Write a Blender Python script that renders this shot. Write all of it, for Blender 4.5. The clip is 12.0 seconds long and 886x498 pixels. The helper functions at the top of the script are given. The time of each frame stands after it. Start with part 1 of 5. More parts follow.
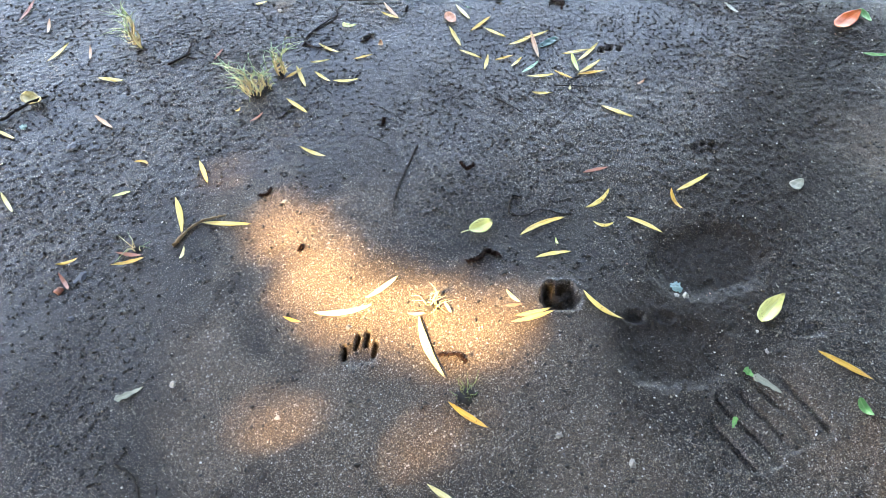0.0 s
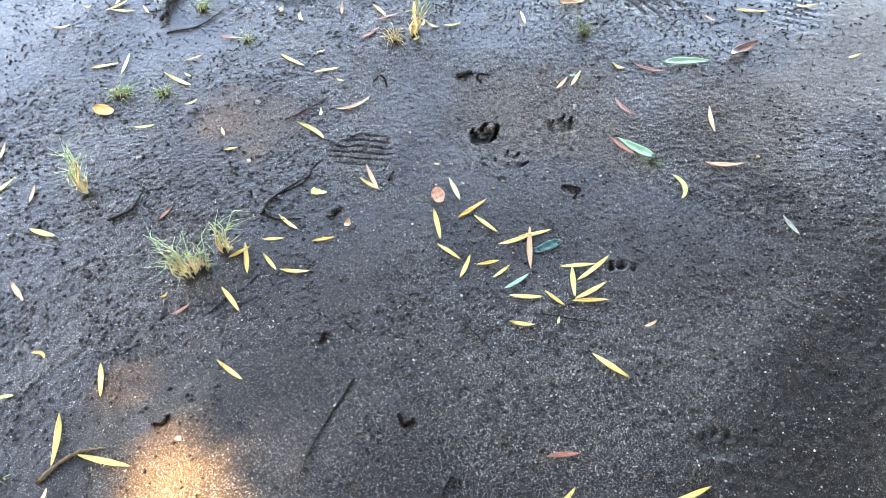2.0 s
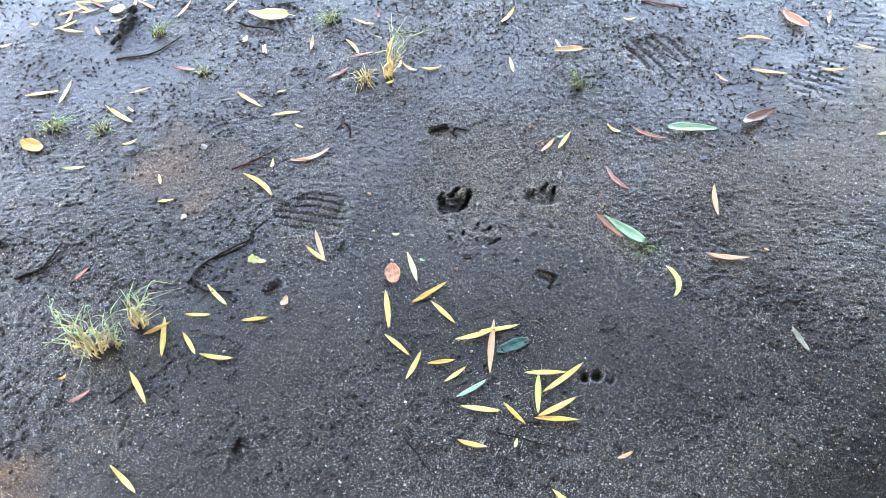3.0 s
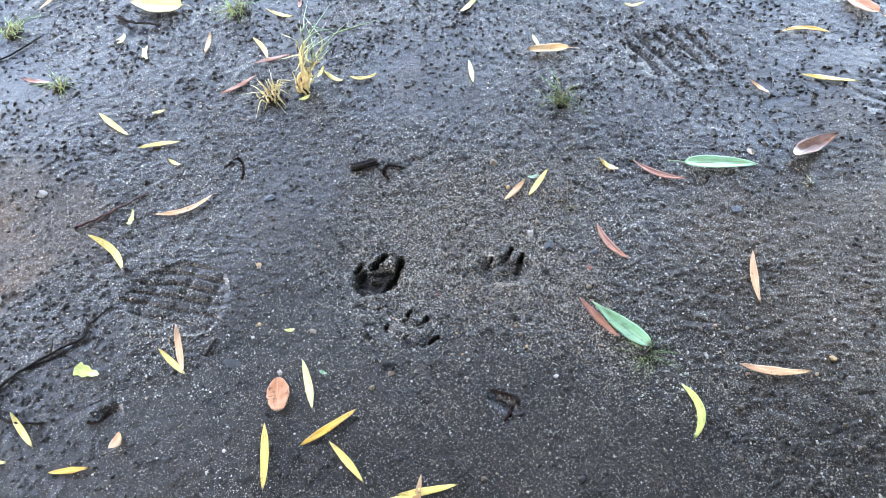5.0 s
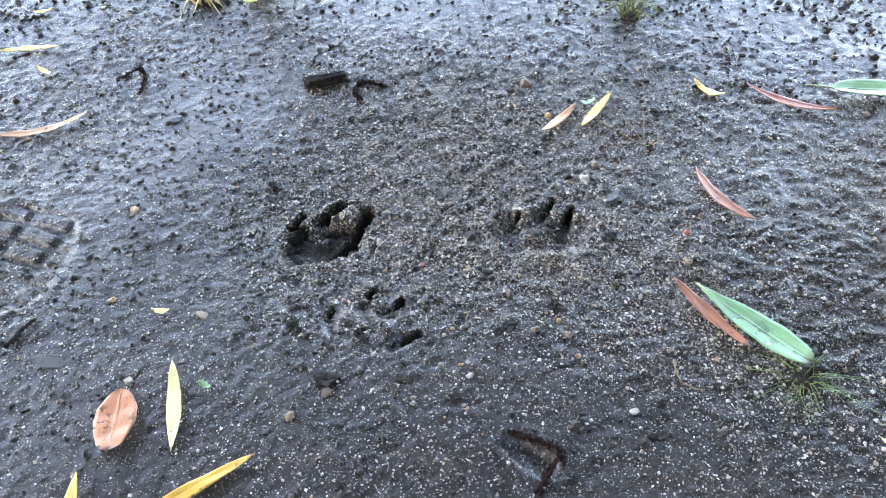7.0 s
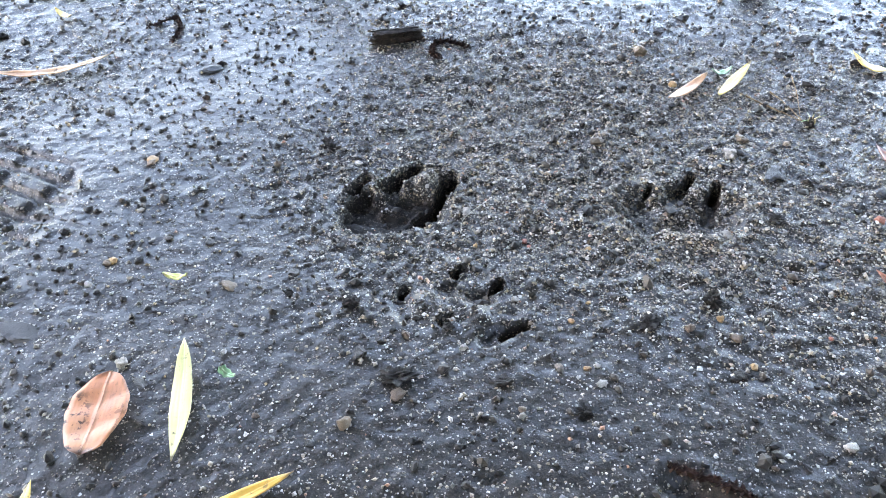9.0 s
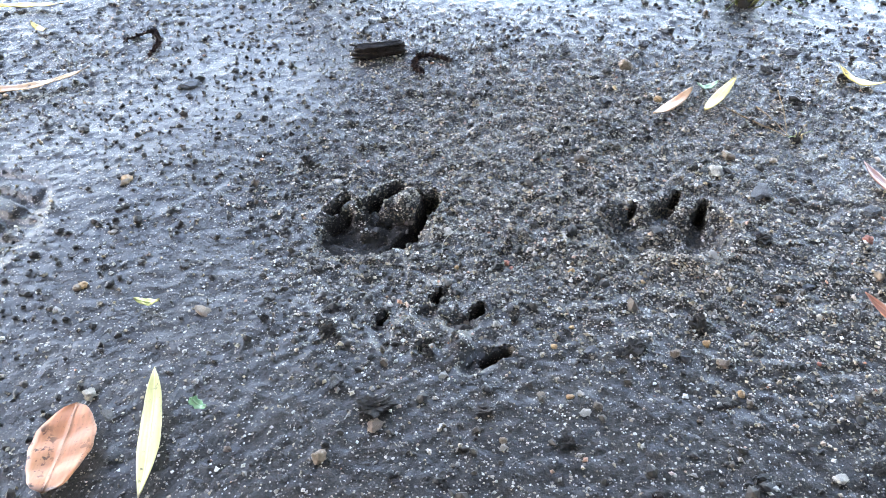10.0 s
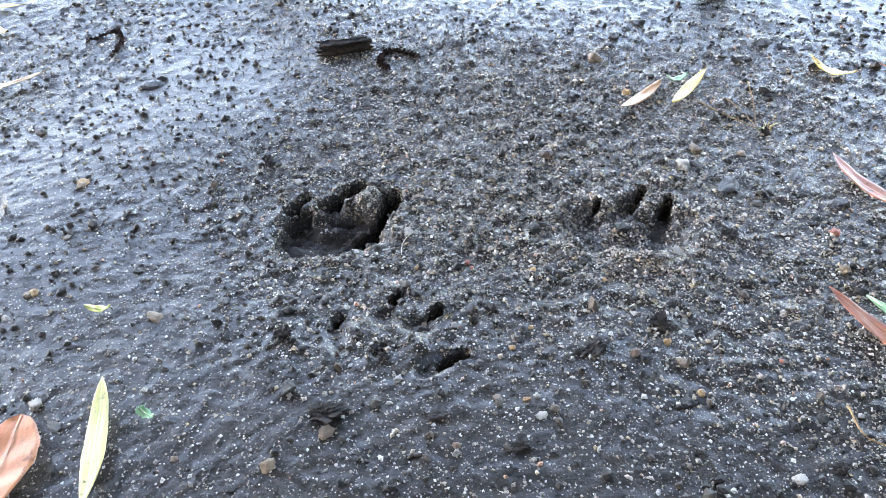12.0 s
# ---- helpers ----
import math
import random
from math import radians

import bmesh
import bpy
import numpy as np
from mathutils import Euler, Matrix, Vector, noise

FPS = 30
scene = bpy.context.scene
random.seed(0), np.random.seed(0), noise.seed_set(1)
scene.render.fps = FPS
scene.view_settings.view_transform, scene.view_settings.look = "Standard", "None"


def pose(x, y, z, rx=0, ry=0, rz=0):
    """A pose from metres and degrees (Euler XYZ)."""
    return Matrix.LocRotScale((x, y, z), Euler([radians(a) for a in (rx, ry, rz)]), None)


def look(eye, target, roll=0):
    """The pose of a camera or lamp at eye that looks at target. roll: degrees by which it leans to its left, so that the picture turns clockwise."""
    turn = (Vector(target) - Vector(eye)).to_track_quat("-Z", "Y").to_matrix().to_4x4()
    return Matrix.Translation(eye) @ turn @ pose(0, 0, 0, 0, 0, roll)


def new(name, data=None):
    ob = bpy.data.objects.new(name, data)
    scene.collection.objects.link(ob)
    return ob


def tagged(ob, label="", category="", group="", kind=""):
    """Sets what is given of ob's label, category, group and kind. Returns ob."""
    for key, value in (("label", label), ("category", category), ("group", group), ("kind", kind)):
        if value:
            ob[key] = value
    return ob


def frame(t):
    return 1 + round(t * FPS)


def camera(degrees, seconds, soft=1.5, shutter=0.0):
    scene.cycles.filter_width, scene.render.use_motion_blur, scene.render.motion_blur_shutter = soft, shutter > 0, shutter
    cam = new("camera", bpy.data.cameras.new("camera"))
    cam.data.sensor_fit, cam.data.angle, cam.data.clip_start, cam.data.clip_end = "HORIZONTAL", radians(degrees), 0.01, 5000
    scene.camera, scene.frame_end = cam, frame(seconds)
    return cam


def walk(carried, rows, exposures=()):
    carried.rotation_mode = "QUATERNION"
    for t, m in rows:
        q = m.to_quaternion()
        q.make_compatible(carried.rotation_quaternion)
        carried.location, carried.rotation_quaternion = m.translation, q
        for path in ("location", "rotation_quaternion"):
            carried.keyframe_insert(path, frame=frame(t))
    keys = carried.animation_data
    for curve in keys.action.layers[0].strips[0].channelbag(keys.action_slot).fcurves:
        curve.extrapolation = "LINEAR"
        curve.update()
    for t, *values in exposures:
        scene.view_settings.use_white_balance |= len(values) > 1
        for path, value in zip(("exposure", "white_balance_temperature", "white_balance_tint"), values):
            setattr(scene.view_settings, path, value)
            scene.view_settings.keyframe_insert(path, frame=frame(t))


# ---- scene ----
cam = camera(60.8, 12.0, soft=0.85)
PATH = [
    (0, (-0.31, -1.699, 1.139), (-0.18, -0.518, -0.469), -3.2),
    (0.5, (-0.244, -1.603, 1.151), (-0.117, -0.436, -0.468), -2.5),
    (1, (-0.196, -1.481, 1.185), (-0.062, -0.299, -0.423), -2.6),
    (1.5, (-0.104, -1.324, 1.16), (-0.07, -0.123, -0.438), -4.4),
    (2, (0.003, -1.184, 1.143), (-0.116, 0.024, -0.447), -5.9),
    (2.5, (0.051, -1.063, 1.123), (-0.101, 0.174, -0.442), -3.9),
    (3, (0.09, -0.943, 1.061), (-0.06, 0.276, -0.517), -3.7),
    (3.2, (0.111, -0.887, 1.034), (-0.048, 0.324, -0.55), -3.8),
    (4.8, (0.166, -0.604, 0.843), (-0.005, 0.563, -0.772), -5.3),
    (5, (0.18, -0.549, 0.815), (-0.01, 0.614, -0.8), -6.0),
    (5.5, (0.195, -0.476, 0.743), (-0.019, 0.688, -0.87), -6.2),
    (6, (0.197, -0.442, 0.638), (-0.031, 0.718, -0.976), -5.7),
    (6.5, (0.184, -0.418, 0.533), (-0.053, 0.792, -1.041), -5.1),
    (7, (0.164, -0.392, 0.427), (-0.077, 0.919, -1.064), -4.1),
    (7.5, (0.133, -0.389, 0.37), (-0.12, 1.007, -1.04), -3.0),
    (7.7, (0.13, -0.387, 0.354), (-0.145, 1.03, -1.031), -2.8),
    (9.3, (0.097, -0.34, 0.283), (-0.193, 1.099, -1.076), -1.2),
    (9.5, (0.102, -0.336, 0.283), (-0.18, 1.107, -1.073), -1.0),
    (10, (0.103, -0.334, 0.286), (-0.171, 1.114, -1.067), -1.1),
    (10.5, (0.11, -0.329, 0.285), (-0.16, 1.117, -1.071), -1.4),
    (11, (0.116, -0.326, 0.282), (-0.147, 1.117, -1.077), -1.5),
    (11.5, (0.121, -0.324, 0.292), (-0.143, 1.117, -1.069), -1.7),
    (12, (0.122, -0.323, 0.282), (-0.144, 1.117, -1.08), -1.9),
]
EXPOSURES = [(0, 4.6, 7550, 17), (2.5, 4.9, 7650, 18), (5.5, 4.82, 7550, 18), (9.5, 4.78, 7550, 18), (12, 4.78, 7550, 18)]
walk(cam, [(t, look(eye, target, roll)) for t, eye, target, roll in PATH], EXPOSURES)

# ---- light ----
SUN_AZ, SUN_EL = radians(-130), radians(36)
SUN_DIR = Vector((math.sin(SUN_AZ) * math.cos(SUN_EL), math.cos(SUN_AZ) * math.cos(SUN_EL), math.sin(SUN_EL)))
world = bpy.data.worlds.new("sky")
scene.world = world
world.use_nodes = True
sky = world.node_tree.nodes.new("ShaderNodeTexSky")
sky.sky_type, sky.sun_disc = "NISHITA", False
sky.sun_elevation, sky.sun_rotation = SUN_EL, SUN_AZ
backing = world.node_tree.nodes["Background"]
backing.inputs["Strength"].default_value = 0.11
world.node_tree.links.new(sky.outputs["Color"], backing.inputs["Color"])
sun = new("sun", bpy.data.lights.new("sun", "SUN"))
sun.data.energy, sun.data.angle, sun.data.color = 4.3, radians(0.55), (1.0, 0.72, 0.37)
sun.matrix_world = look(SUN_DIR * 30, (0, 0, 0))


# ---- materials ----
class Nodes:
    """Short hand for one node material."""

    def __init__(self, name, rough=0.5, spec=0.5):
        self.mat = bpy.data.materials.new(name)
        self.mat.use_nodes = True
        self.tree = self.mat.node_tree
        self.bsdf = self.tree.nodes["Principled BSDF"]
        self.bsdf.inputs["Roughness"].default_value = rough
        self.bsdf.inputs["Specular IOR Level"].default_value = spec
        self.coords = self.add("ShaderNodeTexCoord").outputs["Object"]

    def add(self, kind):
        return self.tree.nodes.new(kind)

    def plug(self, source, socket):
        if isinstance(source, bpy.types.NodeSocket):
            self.tree.links.new(source, socket)
        elif isinstance(source, tuple) and len(source) == 3 and socket.type == "RGBA":
            socket.default_value = (*source, 1)
        else:
            socket.default_value = source

    def noise(self, scale, detail=3, rough=0.6):
        n = self.add("ShaderNodeTexNoise")
        self.plug(self.coords, n.inputs["Vector"])
        n.inputs["Scale"].default_value, n.inputs["Detail"].default_value, n.inputs["Roughness"].default_value = scale, detail, rough
        return n.outputs["Fac"]

    def cells(self, scale):
        n = self.add("ShaderNodeTexVoronoi")
        self.plug(self.coords, n.inputs["Vector"])
        n.inputs["Scale"].default_value = scale
        return n

    def ramp(self, fac, *stops, kind="LINEAR"):
        n = self.add("ShaderNodeValToRGB")
        n.color_ramp.interpolation = kind
        while len(n.color_ramp.elements) < len(stops):
            n.color_ramp.elements.new(0.5)
        for e, (pos, col) in zip(n.color_ramp.elements, stops):
            e.position = pos
            e.color = (*col, 1) if isinstance(col, tuple) else (col, col, col, 1)
        self.plug(fac, n.inputs["Fac"])
        return n.outputs["Color"]

    def mix(self, fac, a, b):
        n = self.add("ShaderNodeMix")
        n.data_type = "RGBA"
        self.plug(fac, n.inputs[0])
        self.plug(a, n.inputs[6])
        self.plug(b, n.inputs[7])
        return n.outputs[2]

    def calc(self, how, a, b=0.0, c=0.0):
        n = self.add("ShaderNodeMath")
        n.operation = how
        for value, socket in zip((a, b, c), n.inputs):
            self.plug(value, socket)
        return n.outputs[0]

    def attr(self, name):
        n = self.add("ShaderNodeAttribute")
        n.attribute_name = name
        return n.outputs["Fac"]

    def out(self, color=None, rough=None, height=None, strength=0.5, distance=0.001, **others):
        if color is not None:
            self.plug(color, self.bsdf.inputs["Base Color"])
        if rough is not None:
            self.plug(rough, self.bsdf.inputs["Roughness"])
        if height is not None:
            b = self.add("ShaderNodeBump")
            b.inputs["Strength"].default_value, b.inputs["Distance"].default_value = strength, distance
            self.plug(height, b.inputs["Height"])
            self.plug(b.outputs["Normal"], self.bsdf.inputs["Normal"])
            self.plug(b.outputs["Normal"], self.bsdf.inputs["Coat Normal"])
        for key, value in others.items():
            self.plug(value, self.bsdf.inputs[key.replace("_", " ")])
        return self.mat


def mud_material():
    m = Nodes("wet_sandy_mud", spec=0.12)
    grit, crumb, sand = m.attr("grit"), m.attr("crumb"), m.attr("sand")
    patch, mid, fine, dust = m.noise(5, 4), m.noise(45, 4), m.noise(420, 4, 0.75), m.noise(1300, 3, 0.7)
    base = m.ramp(patch, (0.36, (0.018, 0.016, 0.016)), (0.64, (0.042, 0.035, 0.029)))
    base = m.mix(m.ramp(mid, (0.40, 0.0), (0.68, 0.5)), base, (0.078, 0.062, 0.048))
    # brown sand colour; its paleness also paints in part of the sun patches
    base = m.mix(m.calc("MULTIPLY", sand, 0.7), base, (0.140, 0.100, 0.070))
    base = m.mix(m.ramp(fine, (0.38, 0.88), (0.55, 0.0)), base, (0.010, 0.009, 0.009))
    base = m.mix(m.ramp(dust, (0.40, 0.78), (0.54, 0.0)), base, (0.014, 0.012, 0.011))
    # sand grains of three sizes, grey, beige and ochre, thick where the ground is gritty
    height = m.calc("MULTIPLY_ADD", dust, 0.5, m.calc("MULTIPLY", fine, 0.8))
    shake = m.add("ShaderNodeTexNoise")
    m.plug(m.coords, shake.inputs["Vector"])
    shake.inputs["Scale"].default_value = 700
    bent = m.add("ShaderNodeVectorMath")
    bent.operation = "MULTIPLY_ADD"
    m.plug(shake.outputs["Color"], bent.inputs[0])
    bent.inputs[1].default_value = (0.0014, 0.0014, 0.0014)
    m.plug(m.coords, bent.inputs[2])
    loose = m.calc("MAXIMUM", grit, m.calc("MULTIPLY", sand, 0.8))
    for scale, share, strong in ((1000, 0.50, 0.8), (560, 0.62, 0.9), (330, 0.82, 0.9)):
        v = m.cells(scale)
        m.plug(bent.outputs[0], v.inputs["Vector"])
        apart = m.add("ShaderNodeSeparateColor")
        m.plug(v.outputs["Color"], apart.inputs["Color"])
        tone = m.ramp(apart.outputs["Green"], (0.0, (0.025, 0.025, 0.027)), (0.30, (0.13, 0.12, 0.108)), (0.60, (0.25, 0.195, 0.13)), (0.84, (0.35, 0.315, 0.265)), (1.0, (0.52, 0.49, 0.44)))
        edge = m.calc("MULTIPLY_ADD", apart.outputs["Blue"], 0.30, 0.24)
        inside = m.calc("LESS_THAN", v.outputs["Distance"], edge)
        share_here = m.calc("SUBTRACT", share + 0.26, m.calc("MULTIPLY", loose, 0.47))
        dot = m.calc("MULTIPLY", inside, m.calc("GREATER_THAN", apart.outputs["Red"], share_here))
        base = m.mix(m.calc("MULTIPLY", dot, strong), base, tone)
        height = m.calc("ADD", height, m.calc("MULTIPLY", dot, m.calc("SUBTRACT", 0.75, v.outputs["Distance"])))
    # crumbs of dark soil stand on the silt
    crumb = m.ramp(m.calc("MULTIPLY_ADD", m.calc("SUBTRACT", fine, 0.5), 1.6, crumb), (0.42, 0.0), (0.60, 1.0))
    base = m.mix(m.calc("MULTIPLY", crumb, 0.75), base, (0.009, 0.008, 0.008))
    # darker trodden soil, and shade inside deep prints put into the colour
    damp_and_shade = m.ramp(m.calc("MULTIPLY_ADD", m.calc("SUBTRACT", mid, 0.5), 0.9, m.attr("damp_and_shade")), (0.25, 0.0), (0.85, 0.78))
    base = m.mix(damp_and_shade, base, (0.016, 0.012, 0.0095))
    # a film of water over the silt, broken by grit, crumbs and sand
    film = m.ramp(m.calc("MULTIPLY_ADD", grit, 0.55, m.noise(14, 4, 0.65)), (0.48, 0.74), (1.05, 0.45))
    dull = m.calc("MAXIMUM", m.calc("MAXIMUM", crumb, damp_and_shade), m.calc("MULTIPLY", sand, 0.6))
    film = m.calc("MULTIPLY", film, m.calc("SUBTRACT", 1.0, m.calc("MULTIPLY", dull, 0.9)))
    # rain-beaten bumps a few millimetres across
    lumpy = m.calc("ADD", m.ramp(m.noise(95, 2, 0.5), (0.42, 0.0), (0.68, 1.0)), m.calc("MULTIPLY", m.noise(230, 2), 0.7))
    beaten = m.add("ShaderNodeBump")
    beaten.inputs["Strength"].default_value, beaten.inputs["Distance"].default_value = 0.20, 0.0022
    m.plug(lumpy, beaten.inputs["Height"])
    gentle = m.add("ShaderNodeBump")
    m.plug(beaten.outputs["Normal"], gentle.inputs["Normal"])
    gentle.inputs["Strength"].default_value, gentle.inputs["Distance"].default_value = 0.5, 0.0005
    m.plug(height, gentle.inputs["Height"])
    mat = m.out(base, 0.6, height, 0.9, 0.0008, Coat_Weight=film, Coat_Roughness=0.25, Coat_IOR=1.5)
    sharp = m.bsdf.inputs["Normal"].links[0].from_node
    m.plug(beaten.outputs["Normal"], sharp.inputs["Normal"])
    m.plug(gentle.outputs["Normal"], m.bsdf.inputs["Coat Normal"])
    return mat


def grain_material(name, *stops, rough=0.5, spec=0.4):
    m = Nodes(name, rough, spec)
    island = m.add("ShaderNodeNewGeometry").outputs["Random Per Island"]
    base = m.ramp(island, *stops)
    base = m.mix(m.ramp(m.noise(700, 2), (0.35, 0.55), (0.62, 0.0)), base, (0.03, 0.028, 0.026))
    return m.out(base, rough, m.noise(1200, 2), 0.4, 0.0005)


def stone_material(name, a, b, rough=0.5):
    m = Nodes(name, rough)
    rnd = m.add("ShaderNodeObjectInfo").outputs["Random"]
    base = m.mix(rnd, a, b)
    base = m.mix(m.ramp(m.noise(260, 4), (0.35, 0.7), (0.62, 0.0)), base, tuple(v * 0.35 for v in a))
    base = m.mix(m.ramp(m.noise(900, 2), (0.60, 0.0), (0.72, 0.6)), base, tuple(min(1, v * 1.7) for v in b))
    return m.out(base, rough, m.noise(420, 4), 0.6, 0.001)


def leaf_material(name, a, b, rib, spot=(0.055, 0.030, 0.014), spots=0.60, rough=0.42, streaks=0.35):
    """Leaf flesh between a and b, a lighter rib, brown freckles, ends that have turned."""
    m = Nodes(name, rough)
    rnd = m.add("ShaderNodeObjectInfo").outputs["Random"]
    across, along = m.attr("across"), m.attr("along")
    blot = m.ramp(m.noise(55, 3), (0.36, 0.0), (0.66, 1.0))
    base = m.mix(m.calc("MULTIPLY_ADD", blot, 0.6, m.calc("MULTIPLY", rnd, 0.4)), a, b)
    veins = m.add("ShaderNodeTexWave")
    veins.inputs["Scale"].default_value, veins.inputs["Distortion"].default_value = 130, 2.5
    m.plug(m.coords, veins.inputs["Vector"])
    base = m.mix(m.calc("MULTIPLY", veins.outputs["Fac"], 0.07), base, tuple(v * 0.55 for v in a))
    stretch = m.add("ShaderNodeMapping")
    stretch.inputs["Scale"].default_value = (22, 420, 420)
    m.plug(m.coords, stretch.inputs["Vector"])
    streak = m.add("ShaderNodeTexNoise")
    m.plug(stretch.outputs["Vector"], streak.inputs["Vector"])
    streak.inputs["Scale"].default_value, streak.inputs["Detail"].default_value = 1.0, 4
    base = m.mix(m.ramp(streak.outputs["Fac"], (0.46, 0.0), (0.64, streaks)), base, tuple(v * 0.5 for v in b))
    base = m.mix(m.ramp(streak.outputs["Fac"], (0.30, streaks * 0.8), (0.44, 0.0)), base, rib)
    base = m.mix(m.ramp(across, (0.03, 0.42), (0.15, 0.0)), base, rib)
    tip = m.ramp(m.calc("ADD", along, m.calc("MULTIPLY", m.noise(160, 2), 0.06)), (0.93, 0.0), (1.0, 0.8))
    base = m.mix(tip, base, spot)
    freckle = m.calc("MULTIPLY", m.ramp(m.noise(330, 3), (spots, 0.0), (spots + 0.07, 0.9)), m.ramp(m.noise(40, 2), (0.42, 0.0), (0.6, 1.0)))
    base = m.mix(freckle, base, spot)
    dirt = m.ramp(m.noise(1100, 2), (0.66, 0.0), (0.73, 0.55))
    base = m.mix(dirt, base, (0.06, 0.05, 0.045))
    relief = m.calc("ADD", m.noise(300, 2), m.calc("MULTIPLY", m.ramp(across, (0.03, 1.0), (0.12, 0.0)), 0.8))
    return m.out(base, rough, relief, 0.35, 0.0008)


def plant_material(name, low, high):
    m = Nodes(name, 0.5)
    along = m.calc("ADD", m.attr("along"), m.calc("MULTIPLY", m.calc("SUBTRACT", m.add("ShaderNodeObjectInfo").outputs["Random"], 0.5), 0.5))
    base = m.ramp(along, (0.42, low), (0.88, high))
    base = m.mix(m.ramp(m.noise(250, 3), (0.5, 0.0), (0.7, 0.5)), base, tuple(v * 0.5 for v in low))
    return m.out(base, 0.5, m.noise(400, 2), 0.2, 0.0005)


def bark_material(name, a, b, rough=0.75):
    m = Nodes(name, rough, 0.12)
    base = m.ramp(m.noise(190, 5), (0.32, a), (0.7, b))
    base = m.mix(m.ramp(m.noise(900, 2), (0.6, 0.0), (0.72, 0.6)), base, tuple(min(1, v * 3) for v in b))
    return m.out(base, rough, m.noise(330, 5), 0.8, 0.0015)


MUD = mud_material()
GRIT = grain_material("sand_grains", (0.0, (0.02, 0.02, 0.022)), (0.22, (0.10, 0.094, 0.088)), (0.44, (0.26, 0.235, 0.20)), (0.60, (0.38, 0.285, 0.165)), (0.76, (0.42, 0.385, 0.34)), (0.95, (0.60, 0.57, 0.51)), (1.0, (0.38, 0.16, 0.08)))
PALE_GRIT = grain_material("pale_grit", (0.0, (0.24, 0.20, 0.15)), (0.5, (0.38, 0.34, 0.28)), (0.85, (0.54, 0.51, 0.46)), (1.0, (0.40, 0.22, 0.10)))
CRUMB = grain_material("soil_crumbs", (0.0, (0.007, 0.0065, 0.0065)), (0.55, (0.016, 0.0145, 0.013)), (0.87, (0.040, 0.033, 0.027)), (1.0, (0.10, 0.075, 0.055)), rough=0.55, spec=0.28)
STONES = {
    "pale": stone_material("pale_stone", (0.26, 0.23, 0.19), (0.46, 0.43, 0.38)),
    "ochre": stone_material("ochre_stone", (0.36, 0.20, 0.08), (0.52, 0.33, 0.14)),
    "brown": stone_material("brown_stone", (0.13, 0.085, 0.055), (0.24, 0.17, 0.11)),
    "red": stone_material("red_stone", (0.34, 0.10, 0.055), (0.42, 0.15, 0.09)),
    "slate": stone_material("slate_stone", (0.045, 0.05, 0.06), (0.085, 0.095, 0.11), 0.6),
    "coal": stone_material("charcoal", (0.010, 0.010, 0.012), (0.025, 0.025, 0.03), 0.4),
    "soil": stone_material("soil_lump", (0.012, 0.010, 0.009), (0.028, 0.022, 0.018), 0.8),
    "lichen": stone_material("lichen", (0.28, 0.44, 0.42), (0.46, 0.60, 0.56), 0.8),
}
